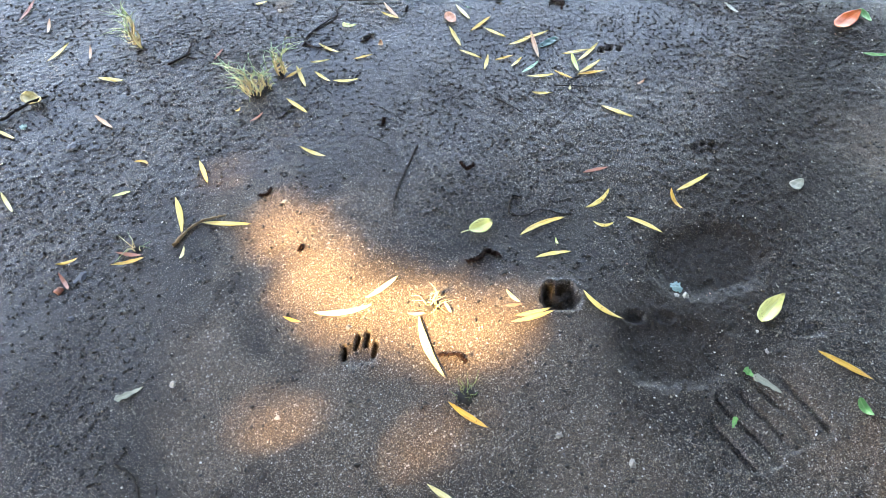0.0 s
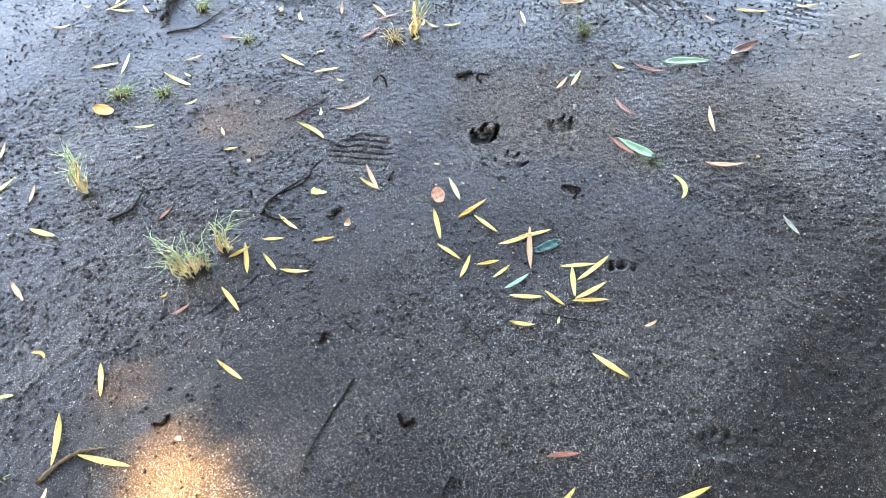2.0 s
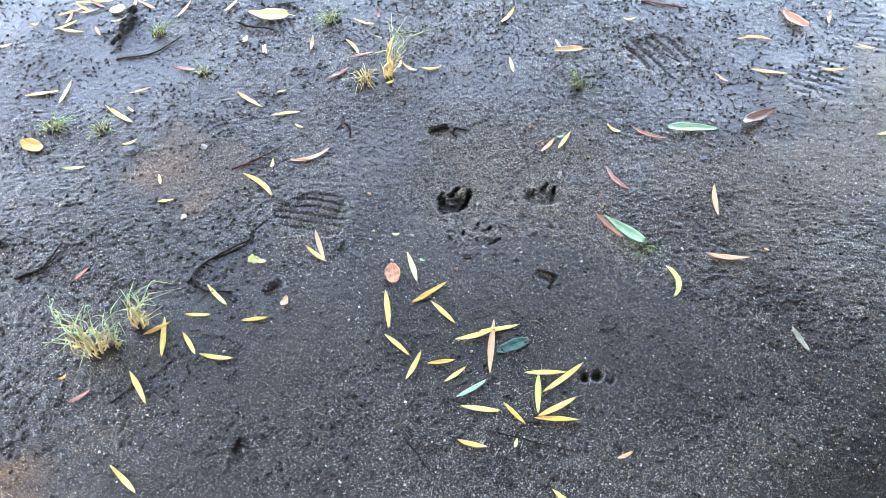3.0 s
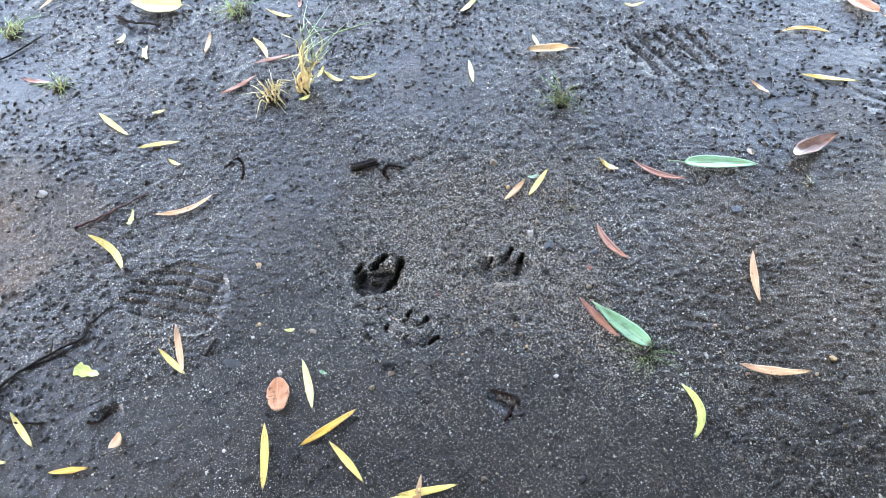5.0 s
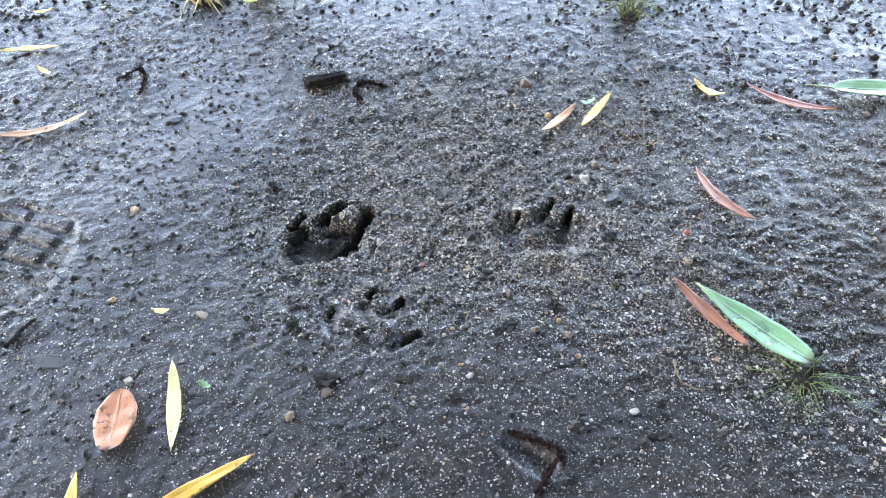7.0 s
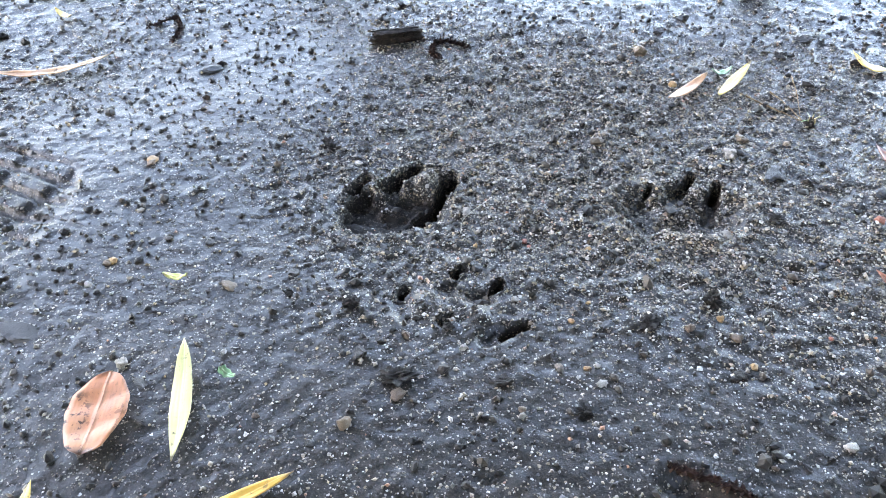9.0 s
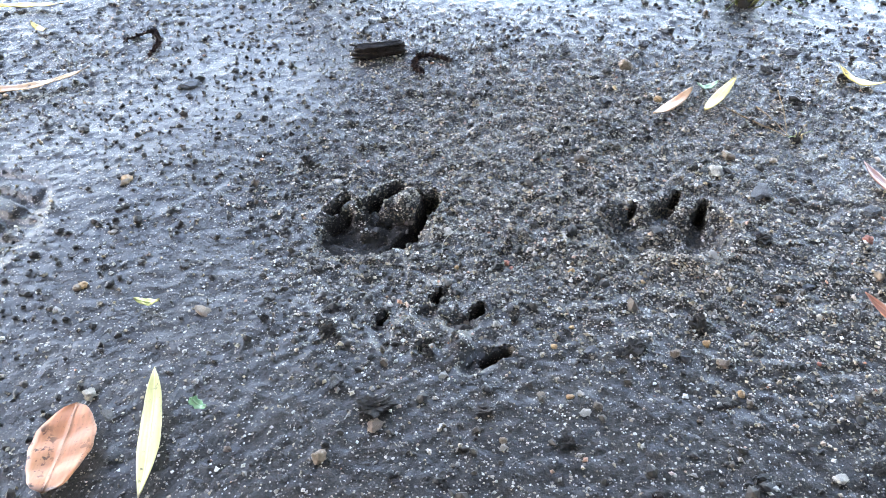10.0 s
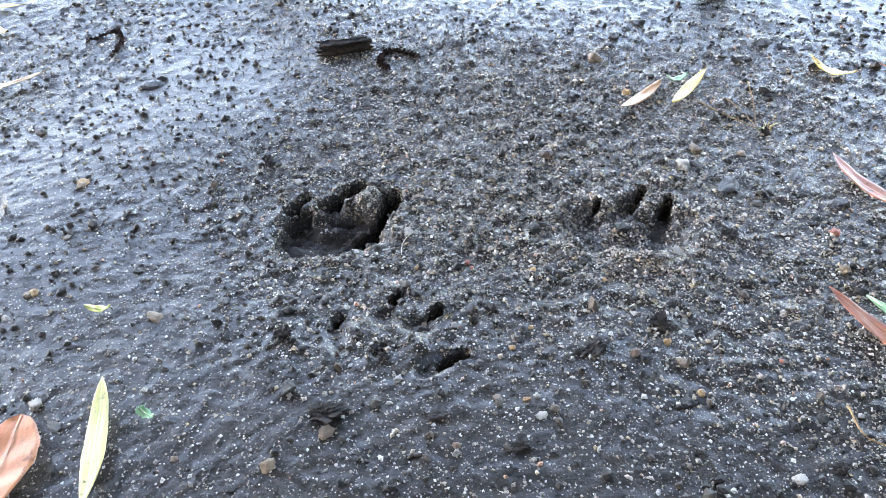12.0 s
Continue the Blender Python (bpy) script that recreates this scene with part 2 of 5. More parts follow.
LEAVES = {
    "Y": (leaf_material("yellow_leaf", (0.80, 0.60, 0.18), (0.72, 0.49, 0.10), (0.84, 0.70, 0.34)), "narrow yellow fallen leaf lying on wet mud"),
    "P": (leaf_material("pale_yellow_leaf", (0.76, 0.68, 0.32), (0.70, 0.60, 0.22), (0.84, 0.78, 0.50)), "narrow pale yellow fallen leaf on wet mud"),
    "O": (leaf_material("orange_yellow_leaf", (0.70, 0.42, 0.06), (0.64, 0.31, 0.05), (0.78, 0.55, 0.16), spots=0.57), "narrow orange-yellow freckled fallen leaf on wet mud"),
    "T": (leaf_material("tan_leaf", (0.62, 0.31, 0.16), (0.66, 0.42, 0.22), (0.70, 0.47, 0.30), streaks=0.5), "narrow dry tan fallen leaf on wet mud"),
    "B": (leaf_material("rust_leaf", (0.30, 0.10, 0.06), (0.42, 0.17, 0.10), (0.52, 0.26, 0.15), streaks=0.75), "narrow rust-brown dead leaf on wet mud"),
    "L": (leaf_material("lime_leaf", (0.52, 0.58, 0.14), (0.62, 0.62, 0.18), (0.68, 0.70, 0.34)), "narrow lime-green fallen leaf on wet mud"),
    "S": (leaf_material("sage_leaf", (0.24, 0.42, 0.26), (0.34, 0.50, 0.34), (0.50, 0.60, 0.44)), "small pale sage-green fallen leaf on wet mud"),
    "sage": (leaf_material("sage_leaf_back", (0.15, 0.33, 0.15), (0.27, 0.45, 0.25), (0.42, 0.52, 0.32), spots=0.72, rough=0.35), ""),
    "deep": (leaf_material("wet_green_leaf", (0.014, 0.070, 0.058), (0.03, 0.11, 0.085), (0.05, 0.14, 0.10), rough=0.4), ""),
    "pink": (leaf_material("salmon_leaf", (0.58, 0.21, 0.095), (0.63, 0.29, 0.15), (0.64, 0.36, 0.22), spots=0.53, spot=(0.03, 0.016, 0.012)), ""),
    "red": (leaf_material("orange_red_leaf", (0.66, 0.09, 0.02), (0.74, 0.17, 0.04), (0.74, 0.30, 0.10)), ""),
    "plum": (leaf_material("plum_brown_leaf", (0.20, 0.095, 0.075), (0.38, 0.20, 0.12), (0.42, 0.24, 0.14), rough=0.3, streaks=0.6), ""),
    "green": (leaf_material("green_leaf", (0.08, 0.28, 0.06), (0.15, 0.36, 0.10), (0.26, 0.42, 0.16)), ""),
    "peach": (leaf_material("peach_leaf", (0.72, 0.42, 0.18), (0.76, 0.50, 0.26), (0.80, 0.60, 0.36)), ""),
    "cream": (leaf_material("cream_leaf", (0.72, 0.58, 0.26), (0.66, 0.50, 0.18), (0.80, 0.70, 0.42)), ""),
    "lemon": (leaf_material("pale_lime_leaf", (0.60, 0.62, 0.18), (0.68, 0.64, 0.20), (0.76, 0.74, 0.40)), ""),
    "amber": (leaf_material("amber_leaf", (0.72, 0.38, 0.03), (0.66, 0.30, 0.03), (0.80, 0.54, 0.14)), ""),
    "grey": (leaf_material("grey_leaf", (0.25, 0.26, 0.19), (0.33, 0.32, 0.24), (0.40, 0.39, 0.30)), ""),
}
GRASS = plant_material("grass_blade", (0.58, 0.44, 0.21), (0.28, 0.42, 0.20))
GREEN_GRASS = plant_material("green_grass_blade", (0.34, 0.36, 0.14), (0.20, 0.34, 0.11))
STRAW = plant_material("straw_blade", (0.56, 0.43, 0.20), (0.58, 0.52, 0.27))
DARK_GRASS = plant_material("dark_grass_blade", (0.13, 0.14, 0.04), (0.12, 0.23, 0.055))
WATER = Nodes("water_drop", 0.05).out((0.9, 0.95, 0.95), Transmission_Weight=1.0, IOR=1.33)
TWIG = bark_material("wet_twig", (0.007, 0.006, 0.006), (0.026, 0.020, 0.017))
WET_STICK = bark_material("wet_bark_stick", (0.005, 0.0045, 0.0045), (0.017, 0.013, 0.012), 0.42)
RED_TWIG = bark_material("reddish_twig", (0.05, 0.022, 0.02), (0.13, 0.06, 0.05))
DRY_STEM = bark_material("dry_stem", (0.13, 0.085, 0.05), (0.26, 0.18, 0.10))
CATKIN = bark_material("dark_catkin", (0.008, 0.005, 0.005), (0.034, 0.018, 0.014), 0.9)
FIBRE = bark_material("pale_fibre", (0.5, 0.45, 0.36), (0.62, 0.58, 0.48))
BARK = bark_material("tree_bark", (0.08, 0.06, 0.045), (0.2, 0.16, 0.12))
CROWN = plant_material("crown_leaf", (0.05, 0.09, 0.025), (0.07, 0.12, 0.03))


# ---- ground relief ----
def hashed(ix, iy, seed):
    h = (ix.astype(np.int64) * 374761393 + iy.astype(np.int64) * 668265263 + seed * 1442695041) & 0xFFFFFFFF
    h = ((h ^ (h >> 13)) * 1274126177) & 0xFFFFFFFF
    h = ((h ^ (h >> 16)) * 2246822519) & 0xFFFFFFFF
    return ((h ^ (h >> 15)) & 0xFFFFFF) / float(0x1000000)


def waves(x, y, size, seed):
    """Smooth noise from -1 to 1 with swells of about that size in metres."""
    x, y = x / size, y / size
    ix, iy = np.floor(x), np.floor(y)
    u, v = x - ix, y - iy
    u, v = u * u * (3 - 2 * u), v * v * (3 - 2 * v)
    a, b = hashed(ix, iy, seed), hashed(ix + 1, iy, seed)
    c, d = hashed(ix, iy + 1, seed), hashed(ix + 1, iy + 1, seed)
    return 2 * ((a * (1 - u) + b * u) * (1 - v) + (c * (1 - u) + d * u) * v) - 1


def lumps(x, y, cell, share, small, large, seed):
    """Heights of rounded crumbs, one at most in each cell."""
    top = np.zeros_like(x)
    ix, iy = np.floor(x / cell), np.floor(y / cell)
    for dx in (-1, 0, 1):
        for dy in (-1, 0, 1):
            cx, cy = ix + dx, iy + dy
            px, py = (cx + hashed(cx, cy, seed)) * cell, (cy + hashed(cx, cy, seed + 1)) * cell
            r = small + (large - small) * hashed(cx, cy, seed + 2) ** 2
            near = 1 - ((x - px) ** 2 + (y - py) ** 2) / r ** 2
            top = np.maximum(top, np.where(hashed(cx, cy, seed + 3) < share, r * np.sqrt(np.maximum(near, 0)), 0))
    return top


def ramp01(v, a, b):
    s = np.clip((v - a) / (b - a), 0, 1)
    return s * s * (3 - 2 * s)


PRESSED, TREADS, PRINTS = [], [], []


def press(x1, y1, x2, y2, half, depth, soft=0.35):
    """A dent along a line; a negative depth is a mound."""
    PRESSED.append((x1, y1, x2, y2, half, depth, soft))


def tread(x, y, turn, length, width, bars, depth, cross=0.0):
    """The print of a shoe's sole: bars across its length."""
    TREADS.append((x, y, radians(turn), length, width, bars, depth, cross))


def print_part(name, label, x1, y1, x2, y2, half):
    PRINTS.append((name, label, x1, y1, x2, y2, half))


def along_line(x, y, x1, y1, x2, y2):
    dx, dy = x2 - x1, y2 - y1
    k = np.clip(((x - x1) * dx + (y - y1) * dy) / max(dx * dx + dy * dy, 1e-9), 0, 1)
    return np.hypot(x - x1 - k * dx, y - y1 - k * dy)


def grit_share(x, y):
    """How gritty the ground is, 0 smooth silt to 1 loose grit."""
    g = 0.52 + 0.55 * waves(x, y, 0.33, 11) + 0.35 * waves(x, y, 0.12, 12)
    g = g + 0.5 * np.exp(-((x - 0.07) ** 2 / 0.03 + (y - 0.06) ** 2 / 0.02)) - 0.5 * np.exp(-((x + 0.17) ** 2 / 0.015 + (y - 0.10) ** 2 / 0.05))
    g = g - 0.5 * np.exp(-((x + 0.12) ** 2 + (y + 0.07) ** 2) / 0.006) - 0.35 * np.exp(-((x - 0.31) ** 2 + (y - 0.07) ** 2) / 0.006)
    g = g - 0.65 * np.exp(-((x - 0.12) ** 2 / 0.06 + (y + 0.22) ** 2 / 0.011)) - 0.22 * ramp01(y, 0.13, 0.28) + 0.6 * np.exp(-((x - 0.48) ** 2 + (y + 0.05) ** 2) / 0.035) - 0.45 * np.exp(-((x + 0.50) ** 2 / 0.07 + (y - 0.06) ** 2 / 0.03))
    return np.clip(g, 0.05, 1)


# brown sand; stretches under crown gaps also carry some painted sunlight
SAND_AND_SUN = (
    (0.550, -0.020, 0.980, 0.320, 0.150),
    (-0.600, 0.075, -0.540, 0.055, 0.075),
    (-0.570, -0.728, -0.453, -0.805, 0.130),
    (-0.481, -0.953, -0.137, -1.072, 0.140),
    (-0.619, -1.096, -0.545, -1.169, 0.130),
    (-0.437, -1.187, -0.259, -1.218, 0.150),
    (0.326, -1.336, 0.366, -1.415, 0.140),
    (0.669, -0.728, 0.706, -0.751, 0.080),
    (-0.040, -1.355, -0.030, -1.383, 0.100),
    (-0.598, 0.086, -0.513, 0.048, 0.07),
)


def sand_sun_share(x, y):
    """How far the ground takes the dry brown sand colour, which also paints in faint sun, 0 to 1."""
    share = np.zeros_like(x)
    for x1, y1, x2, y2, half in SAND_AND_SUN:
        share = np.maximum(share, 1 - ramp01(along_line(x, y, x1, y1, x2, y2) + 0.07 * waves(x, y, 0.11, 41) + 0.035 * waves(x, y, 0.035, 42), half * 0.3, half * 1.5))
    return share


def swell(x, y):
    """The broad, smooth form of the ground."""
    far = 1 / (1 + (np.hypot(x, y) / 6) ** 2)
    return (0.006 * waves(x, y, 0.55, 1) + 0.003 * waves(x, y, 0.17, 2)) * far


def crumbs(x, y):
    """The larger crumbs of soil, as heights."""
    return (1 - 0.8 * sand_sun_share(x, y)) * lumps(x, y, 0.0150, 0.85, 0.0018, 0.0044, 20) * (1 - 0.75 * ramp01(grit_share(x, y), 0.5, 0.95)) * (0.35 + 0.65 * ramp01(grit_share(x, y), 0.06, 0.30))


def relief(x, y):
    z = swell(x, y)
    g = grit_share(x, y)
    near = (np.hypot(x, y + 0.3) < 2.2)
    z = z + near * ((0.0008 * waves(x, y, 0.05, 3) + 0.0006 * waves(x, y, 0.021, 4)) * (0.25 + 0.75 * g) + (0.0002 + 0.0011 * g) * waves(x, y, 0.008, 5) + (0.0003 + 0.0006 * g) * waves(x, y, 0.0033, 18))
    z = z + near * (0.2 * crumbs(x, y) + 0.7 * lumps(x, y, 0.0095, 0.6, 0.001, 0.0036, 30) * (0.06 + 0.9 * g))
    wob = 0.0022 * waves(x, y, 0.011, 7) + 0.0016 * waves(x, y, 0.005, 8) + 0.001 * waves(x, y, 0.0026, 15)
    torn = 0.0016 * waves(x, y, 0.006, 16) + 0.0012 * waves(x, y, 0.003, 17)
    dent = np.zeros_like(z)
    mound = np.zeros_like(z)
    for x1, y1, x2, y2, half, depth, soft in PRESSED:
        pad = half * 1.8 + 0.006
        box = (x > min(x1, x2) - pad) & (x < max(x1, x2) + pad) & (y > min(y1, y2) - pad) & (y < max(y1, y2) + pad)
        if not box.any():
            continue
        d = (along_line(x[box], y[box], x1, y1, x2, y2) + wob[box] * min(1.0, max(0.3, half / 0.012))) / half
        f = 1 - ramp01(d, 1 - soft, 1 + soft)
        if depth > 0:
            dent[box] = np.maximum(dent[box], depth * f)
            mound[box] = np.maximum(mound[box], 0.07 * depth * np.exp(-((d - 1.25 - soft) / 0.22) ** 2))
        else:
            mound[box] = np.maximum(mound[box], -depth * f)
    for cx, cy, turn, length, width, bars, depth, cross in TREADS:
        box = np.hypot(x - cx, y - cy) < length
        if not box.any():
            continue
        u = (x[box] - cx) * math.cos(turn) + (y[box] - cy) * math.sin(turn)
        v = -(x[box] - cx) * math.sin(turn) + (y[box] - cy) * math.cos(turn)
        edge = (np.abs(u) / (length / 2)) ** 2.6 + (np.abs(v) / (width / 2)) ** 2.6 + 0.5 * waves(x[box], y[box], 0.03, 9)
        inside = 1 - ramp01(edge, 0.75, 1.15)
        warp = u + 0.10 * v + 0.05 * np.abs(v) + 0.003 * waves(x[box], y[box], 0.03, 13)
        bar = ramp01(np.cos(warp * math.tau * bars / length), 0.15, 0.75)
        rung = ramp01(np.cos(v * math.tau * 3.2 / width + 0.6), 0.55, 0.95) * cross
        worn = np.clip(0.65 + 0.6 * waves(x[box], y[box], 0.045, 14), 0.1, 1)
        dent[box] = np.maximum(dent[box], inside * depth * (0.25 + 0.75 * np.maximum(bar, rung) * worn))
        z[box] = z[box] - inside * 0.6 * (z[box] - swell(x[box], y[box]))
    return z - dent + mound + torn * ramp01(dent, 0.0085, 0.013)


def height_at(x, y):
    return float(relief(np.array([x], float), np.array([y], float))[0])


def swell_at(x, y):
    return float(swell(np.array([x], float), np.array([y], float))[0])

# the clear paw print: a hollow, four toes with claw marks, and what they pushed up
press(-0.012, -0.021, 0.013, -0.011, 0.0175, 0.0100, 0.28)
press(-0.0285, -0.004, -0.022, 0.010, 0.0032, 0.0180, 0.35)
press(-0.0085, 0.006, 0.007, 0.025, 0.0046, 0.0200, 0.35)
press(0.009, 0.027, 0.029, 0.021, 0.0016, 0.0150, 0.35)
press(0.029, 0.018, 0.028, 0.004, 0.0052, 0.0220, 0.35)
press(0.026, -0.004, 0.013, -0.026, 0.0046, 0.0190, 0.35)
press(-0.024, -0.014, -0.018, -0.004, 0.0040, 0.0120, 0.5)
press(0.014, 0.012, 0.017, 0.018, 0.0046, -0.0060, 0.7)
press(-0.008, -0.006, 0.000, -0.010, 0.0060, -0.0035, 0.7)
press(-0.020, -0.028, -0.006, -0.033, 0.0042, -0.0042, 0.7)
print_part("paw_print", "deep dog paw print pressed into wet mud", -0.012, -0.014, 0.016, -0.002, 0.034)
# its fellow, shallower
press(0.153, 0.001, 0.181, 0.003, 0.0165, 0.0070, 0.5)
press(0.143, 0.006, 0.147, 0.014, 0.0052, 0.0068, 0.55)
press(0.149, 0.020, 0.150, 0.024, 0.0018, 0.0130, 0.4)
press(0.165, 0.021, 0.170, 0.027, 0.0056, 0.0080, 0.55)
press(0.173, 0.032, 0.176, 0.039, 0.0023, 0.0165, 0.4)
press(0.184, 0.006, 0.187, 0.018, 0.0050, 0.0090, 0.55)
press(0.188, 0.023, 0.190, 0.030, 0.0024, 0.0165, 0.4)
press(0.184, -0.007, 0.186, -0.001, 0.0046, 0.0076, 0.55)
press(0.159, 0.003, 0.170, 0.007, 0.0060, -0.0040, 0.7)
press(0.158, -0.017, 0.180, -0.021, 0.0040, -0.0026, 0.7)
print_part("paw_print", "shallow dog paw print with three claw marks in mud", 0.150, 0.006, 0.182, 0.010, 0.030)
# the faint one below: claw holes and a slit
press(0.0475, -0.067, 0.0485, -0.063, 0.0024, 0.0200, 0.3)
press(0.0690, -0.074, 0.0715, -0.070, 0.0026, 0.0200, 0.3)
press(0.0225, -0.085, 0.0240, -0.081, 0.0022, 0.0100, 0.35)
press(0.0785, -0.104, 0.0890, -0.096, 0.0024, 0.0140, 0.40)
press(0.0710, -0.108, 0.0800, -0.102, 0.0042, 0.0045, 0.60)
press(0.0600, -0.082, 0.0670, -0.080, 0.0042, 0.0035, 0.48)
press(0.0440, -0.080, 0.0470, -0.077, 0.0040, 0.0022, 0.48)
press(0.0480, -0.101, 0.0500, -0.098, 0.0024, 0.0060, 0.40)
press(0.0240, -0.091, 0.0280, -0.100, 0.0040, 0.0024, 0.56)
press(0.0400, -0.090, 0.0480, -0.094, 0.0080, -0.0025, 0.8)
press(0.0560, -0.088, 0.0640, -0.094, 0.0060, -0.0020, 0.8)
print_part("paw_print", "faint paw print of small claw holes in gritty mud", 0.026, -0.082, 0.072, -0.090, 0.030)
# the pair by the sunlit sand
press(-0.4012, -1.0564, -0.3808, -1.0542, 0.020, 0.006, 0.35)
press(-0.3990, -1.0404, -0.3909, -1.0186, 0.0042, 0.014, 0.4)
press(-0.3808, -1.0384, -0.3747, -1.0166, 0.0042, 0.014, 0.4)
press(-0.3689, -1.0603, -0.3626, -1.0383, 0.0045, 0.012, 0.4)
press(-0.4214, -1.0604, -0.4171, -1.0385, 0.0045, 0.012, 0.4)
print_part("paw_print", "paw print with long claw slits at the edge of sunlit sand", -0.4010, -1.0484, -0.3808, -1.0463, 0.034)
press(-0.0385, -1.0034, -0.0162, -1.0073, 0.022, 0.020, 0.3)
press(-0.0488, -0.9875, -0.0407, -0.9776, 0.008, 0.026, 0.4)
press(-0.0224, -0.9835, -0.0081, -0.9874, 0.009, 0.027, 0.4)
press(-0.0527, -1.0173, -0.0487, -1.0114, 0.007, 0.024, 0.4)
print_part("paw_print", "deep dark paw hole beside sunlit sand", -0.0386, -0.9994, -0.0182, -1.0013, 0.036)
# old trodden ones, half washed out
press(0.3385, -0.7192, 0.3589, -0.7210, 0.013, 0.005, 0.6)
press(0.3282, -0.7034, 0.3322, -0.6984, 0.006, 0.007, 0.6)
press(0.3465, -0.6953, 0.3515, -0.6913, 0.006, 0.007, 0.6)
press(0.3669, -0.7011, 0.3710, -0.6961, 0.006, 0.007, 0.6)
print_part("paw_print", "blurred shallow paw print in wet mud", 0.3405, -0.7112, 0.3588, -0.7111, 0.030)
press(0.2274, -0.3701, 0.2294, -0.3642, 0.006, 0.010, 0.5)
press(0.2456, -0.3660, 0.2497, -0.3620, 0.007, 0.010, 0.5)
press(0.2680, -0.3736, 0.2700, -0.3696, 0.005, 0.007, 0.6)
print_part("paw_print", "row of dark claw holes in wet mud", 0.2294, -0.3681, 0.2659, -0.3697, 0.018)
press(0.1617, -0.1741, 0.1777, -0.1838, 0.007, 0.005, 0.7)
press(0.0817, -1.0646, 0.0981, -1.0685, 0.010, 0.010, 0.5)
press(0.1327, -1.0724, 0.1471, -1.0803, 0.010, 0.007, 0.6)
press(0.3724, -1.1455, 0.3848, -1.1474, 0.010, 0.006, 0.7)
press(-0.3009, -0.2202, -0.2888, -0.2142, 0.007, 0.006, 0.6)
# smooth heel and sole dents, and sole treads
press(0.2230, -0.9765, 0.2842, -0.9712, 0.070, 0.008, 0.26)
print_part("shoe_print", "smooth round heel dent in dark mud", 0.2230, -0.9765, 0.2842, -0.9712, 0.085)
press(0.1062, -1.1414, 0.1573, -1.1513, 0.062, 0.007, 0.3)
print_part("shoe_print", "smooth shallow sole dent in dark mud", 0.1062, -1.1414, 0.1573, -1.1513, 0.070)
tread(0.235, -1.285, 20, 0.20, 0.145, 5.5, 0.0085)
print_part("shoe_print", "ribbed sole print in brown mud", 0.1731, -1.2560, 0.2748, -1.3259, 0.07)
tread(-0.258, -0.051, 76, 0.098, 0.130, 5.5, 0.0062, 0.6)
print_part("shoe_print", "lattice tread sole print in dark mud", -0.3104, -0.0607, -0.2115, -0.0413, 0.060)
tread(0.422, 0.440, 22, 0.125, 0.125, 5.5, 0.0065, 0.25)
print_part("shoe_print", "curved bar tread sole print in mud", 0.3837, 0.4146, 0.4385, 0.4250, 0.065)
tread(0.7518, 0.3609, 59.7, 0.1506, 0.11, 7, 0.0026, 0.5)
print_part("shoe_print", "worn tread sole print in pale mud", 0.7351, 0.3345, 0.7719, 0.3906, 0.055)
tread(-0.4708, 0.5352, 20.3, 0.1480, 0.12, 7, 0.006, 0.6)
print_part("shoe_print", "worn tread sole print beneath a pale leaf", -0.4955, 0.5301, -0.4461, 0.5404, 0.06)
tread(0.9062, 0.5343, 75.3, 0.1554, 0.11, 7, 0.0012, 0.3)
print_part("shoe_print", "worn bar tread sole print in grey mud", 0.8967, 0.5002, 0.9158, 0.5683, 0.055)


def steps(*spans):
    """Grid lines: (to, step) from the start of the first span on."""
    at = [spans[0]]
    for end, step in spans[1:]:
        n = max(1, round((end - at[-1]) / step))
        first = at[-1]
        at += [first + (end - first) * (k + 1) / n for k in range(n)]
    return at


def outward(values):
    lo, hi = values[0], values[-1]
    tail = [0.012 * 1.42 ** k for k in range(32)]
    reach = list(np.cumsum(tail))
    return np.array([lo - r for r in reversed(reach)] + values + [hi + r for r in reach])


def mesh_of(name, co, quads, smooth=True):
    me = bpy.data.meshes.new(name)
    me.vertices.add(len(co))
    me.vertices.foreach_set("co", np.ascontiguousarray(co, dtype=np.float32).ravel())
    n = quads.shape[1]
    me.loops.add(quads.size)
    me.loops.foreach_set("vertex_index", np.ascontiguousarray(quads, dtype=np.int32).ravel())
    me.polygons.add(len(quads))
    me.polygons.foreach_set("loop_start", np.arange(0, quads.size, n, dtype=np.int32))
    me.polygons.foreach_set("use_smooth", np.full(len(quads), smooth))
    me.update(calc_edges=True)
    return me


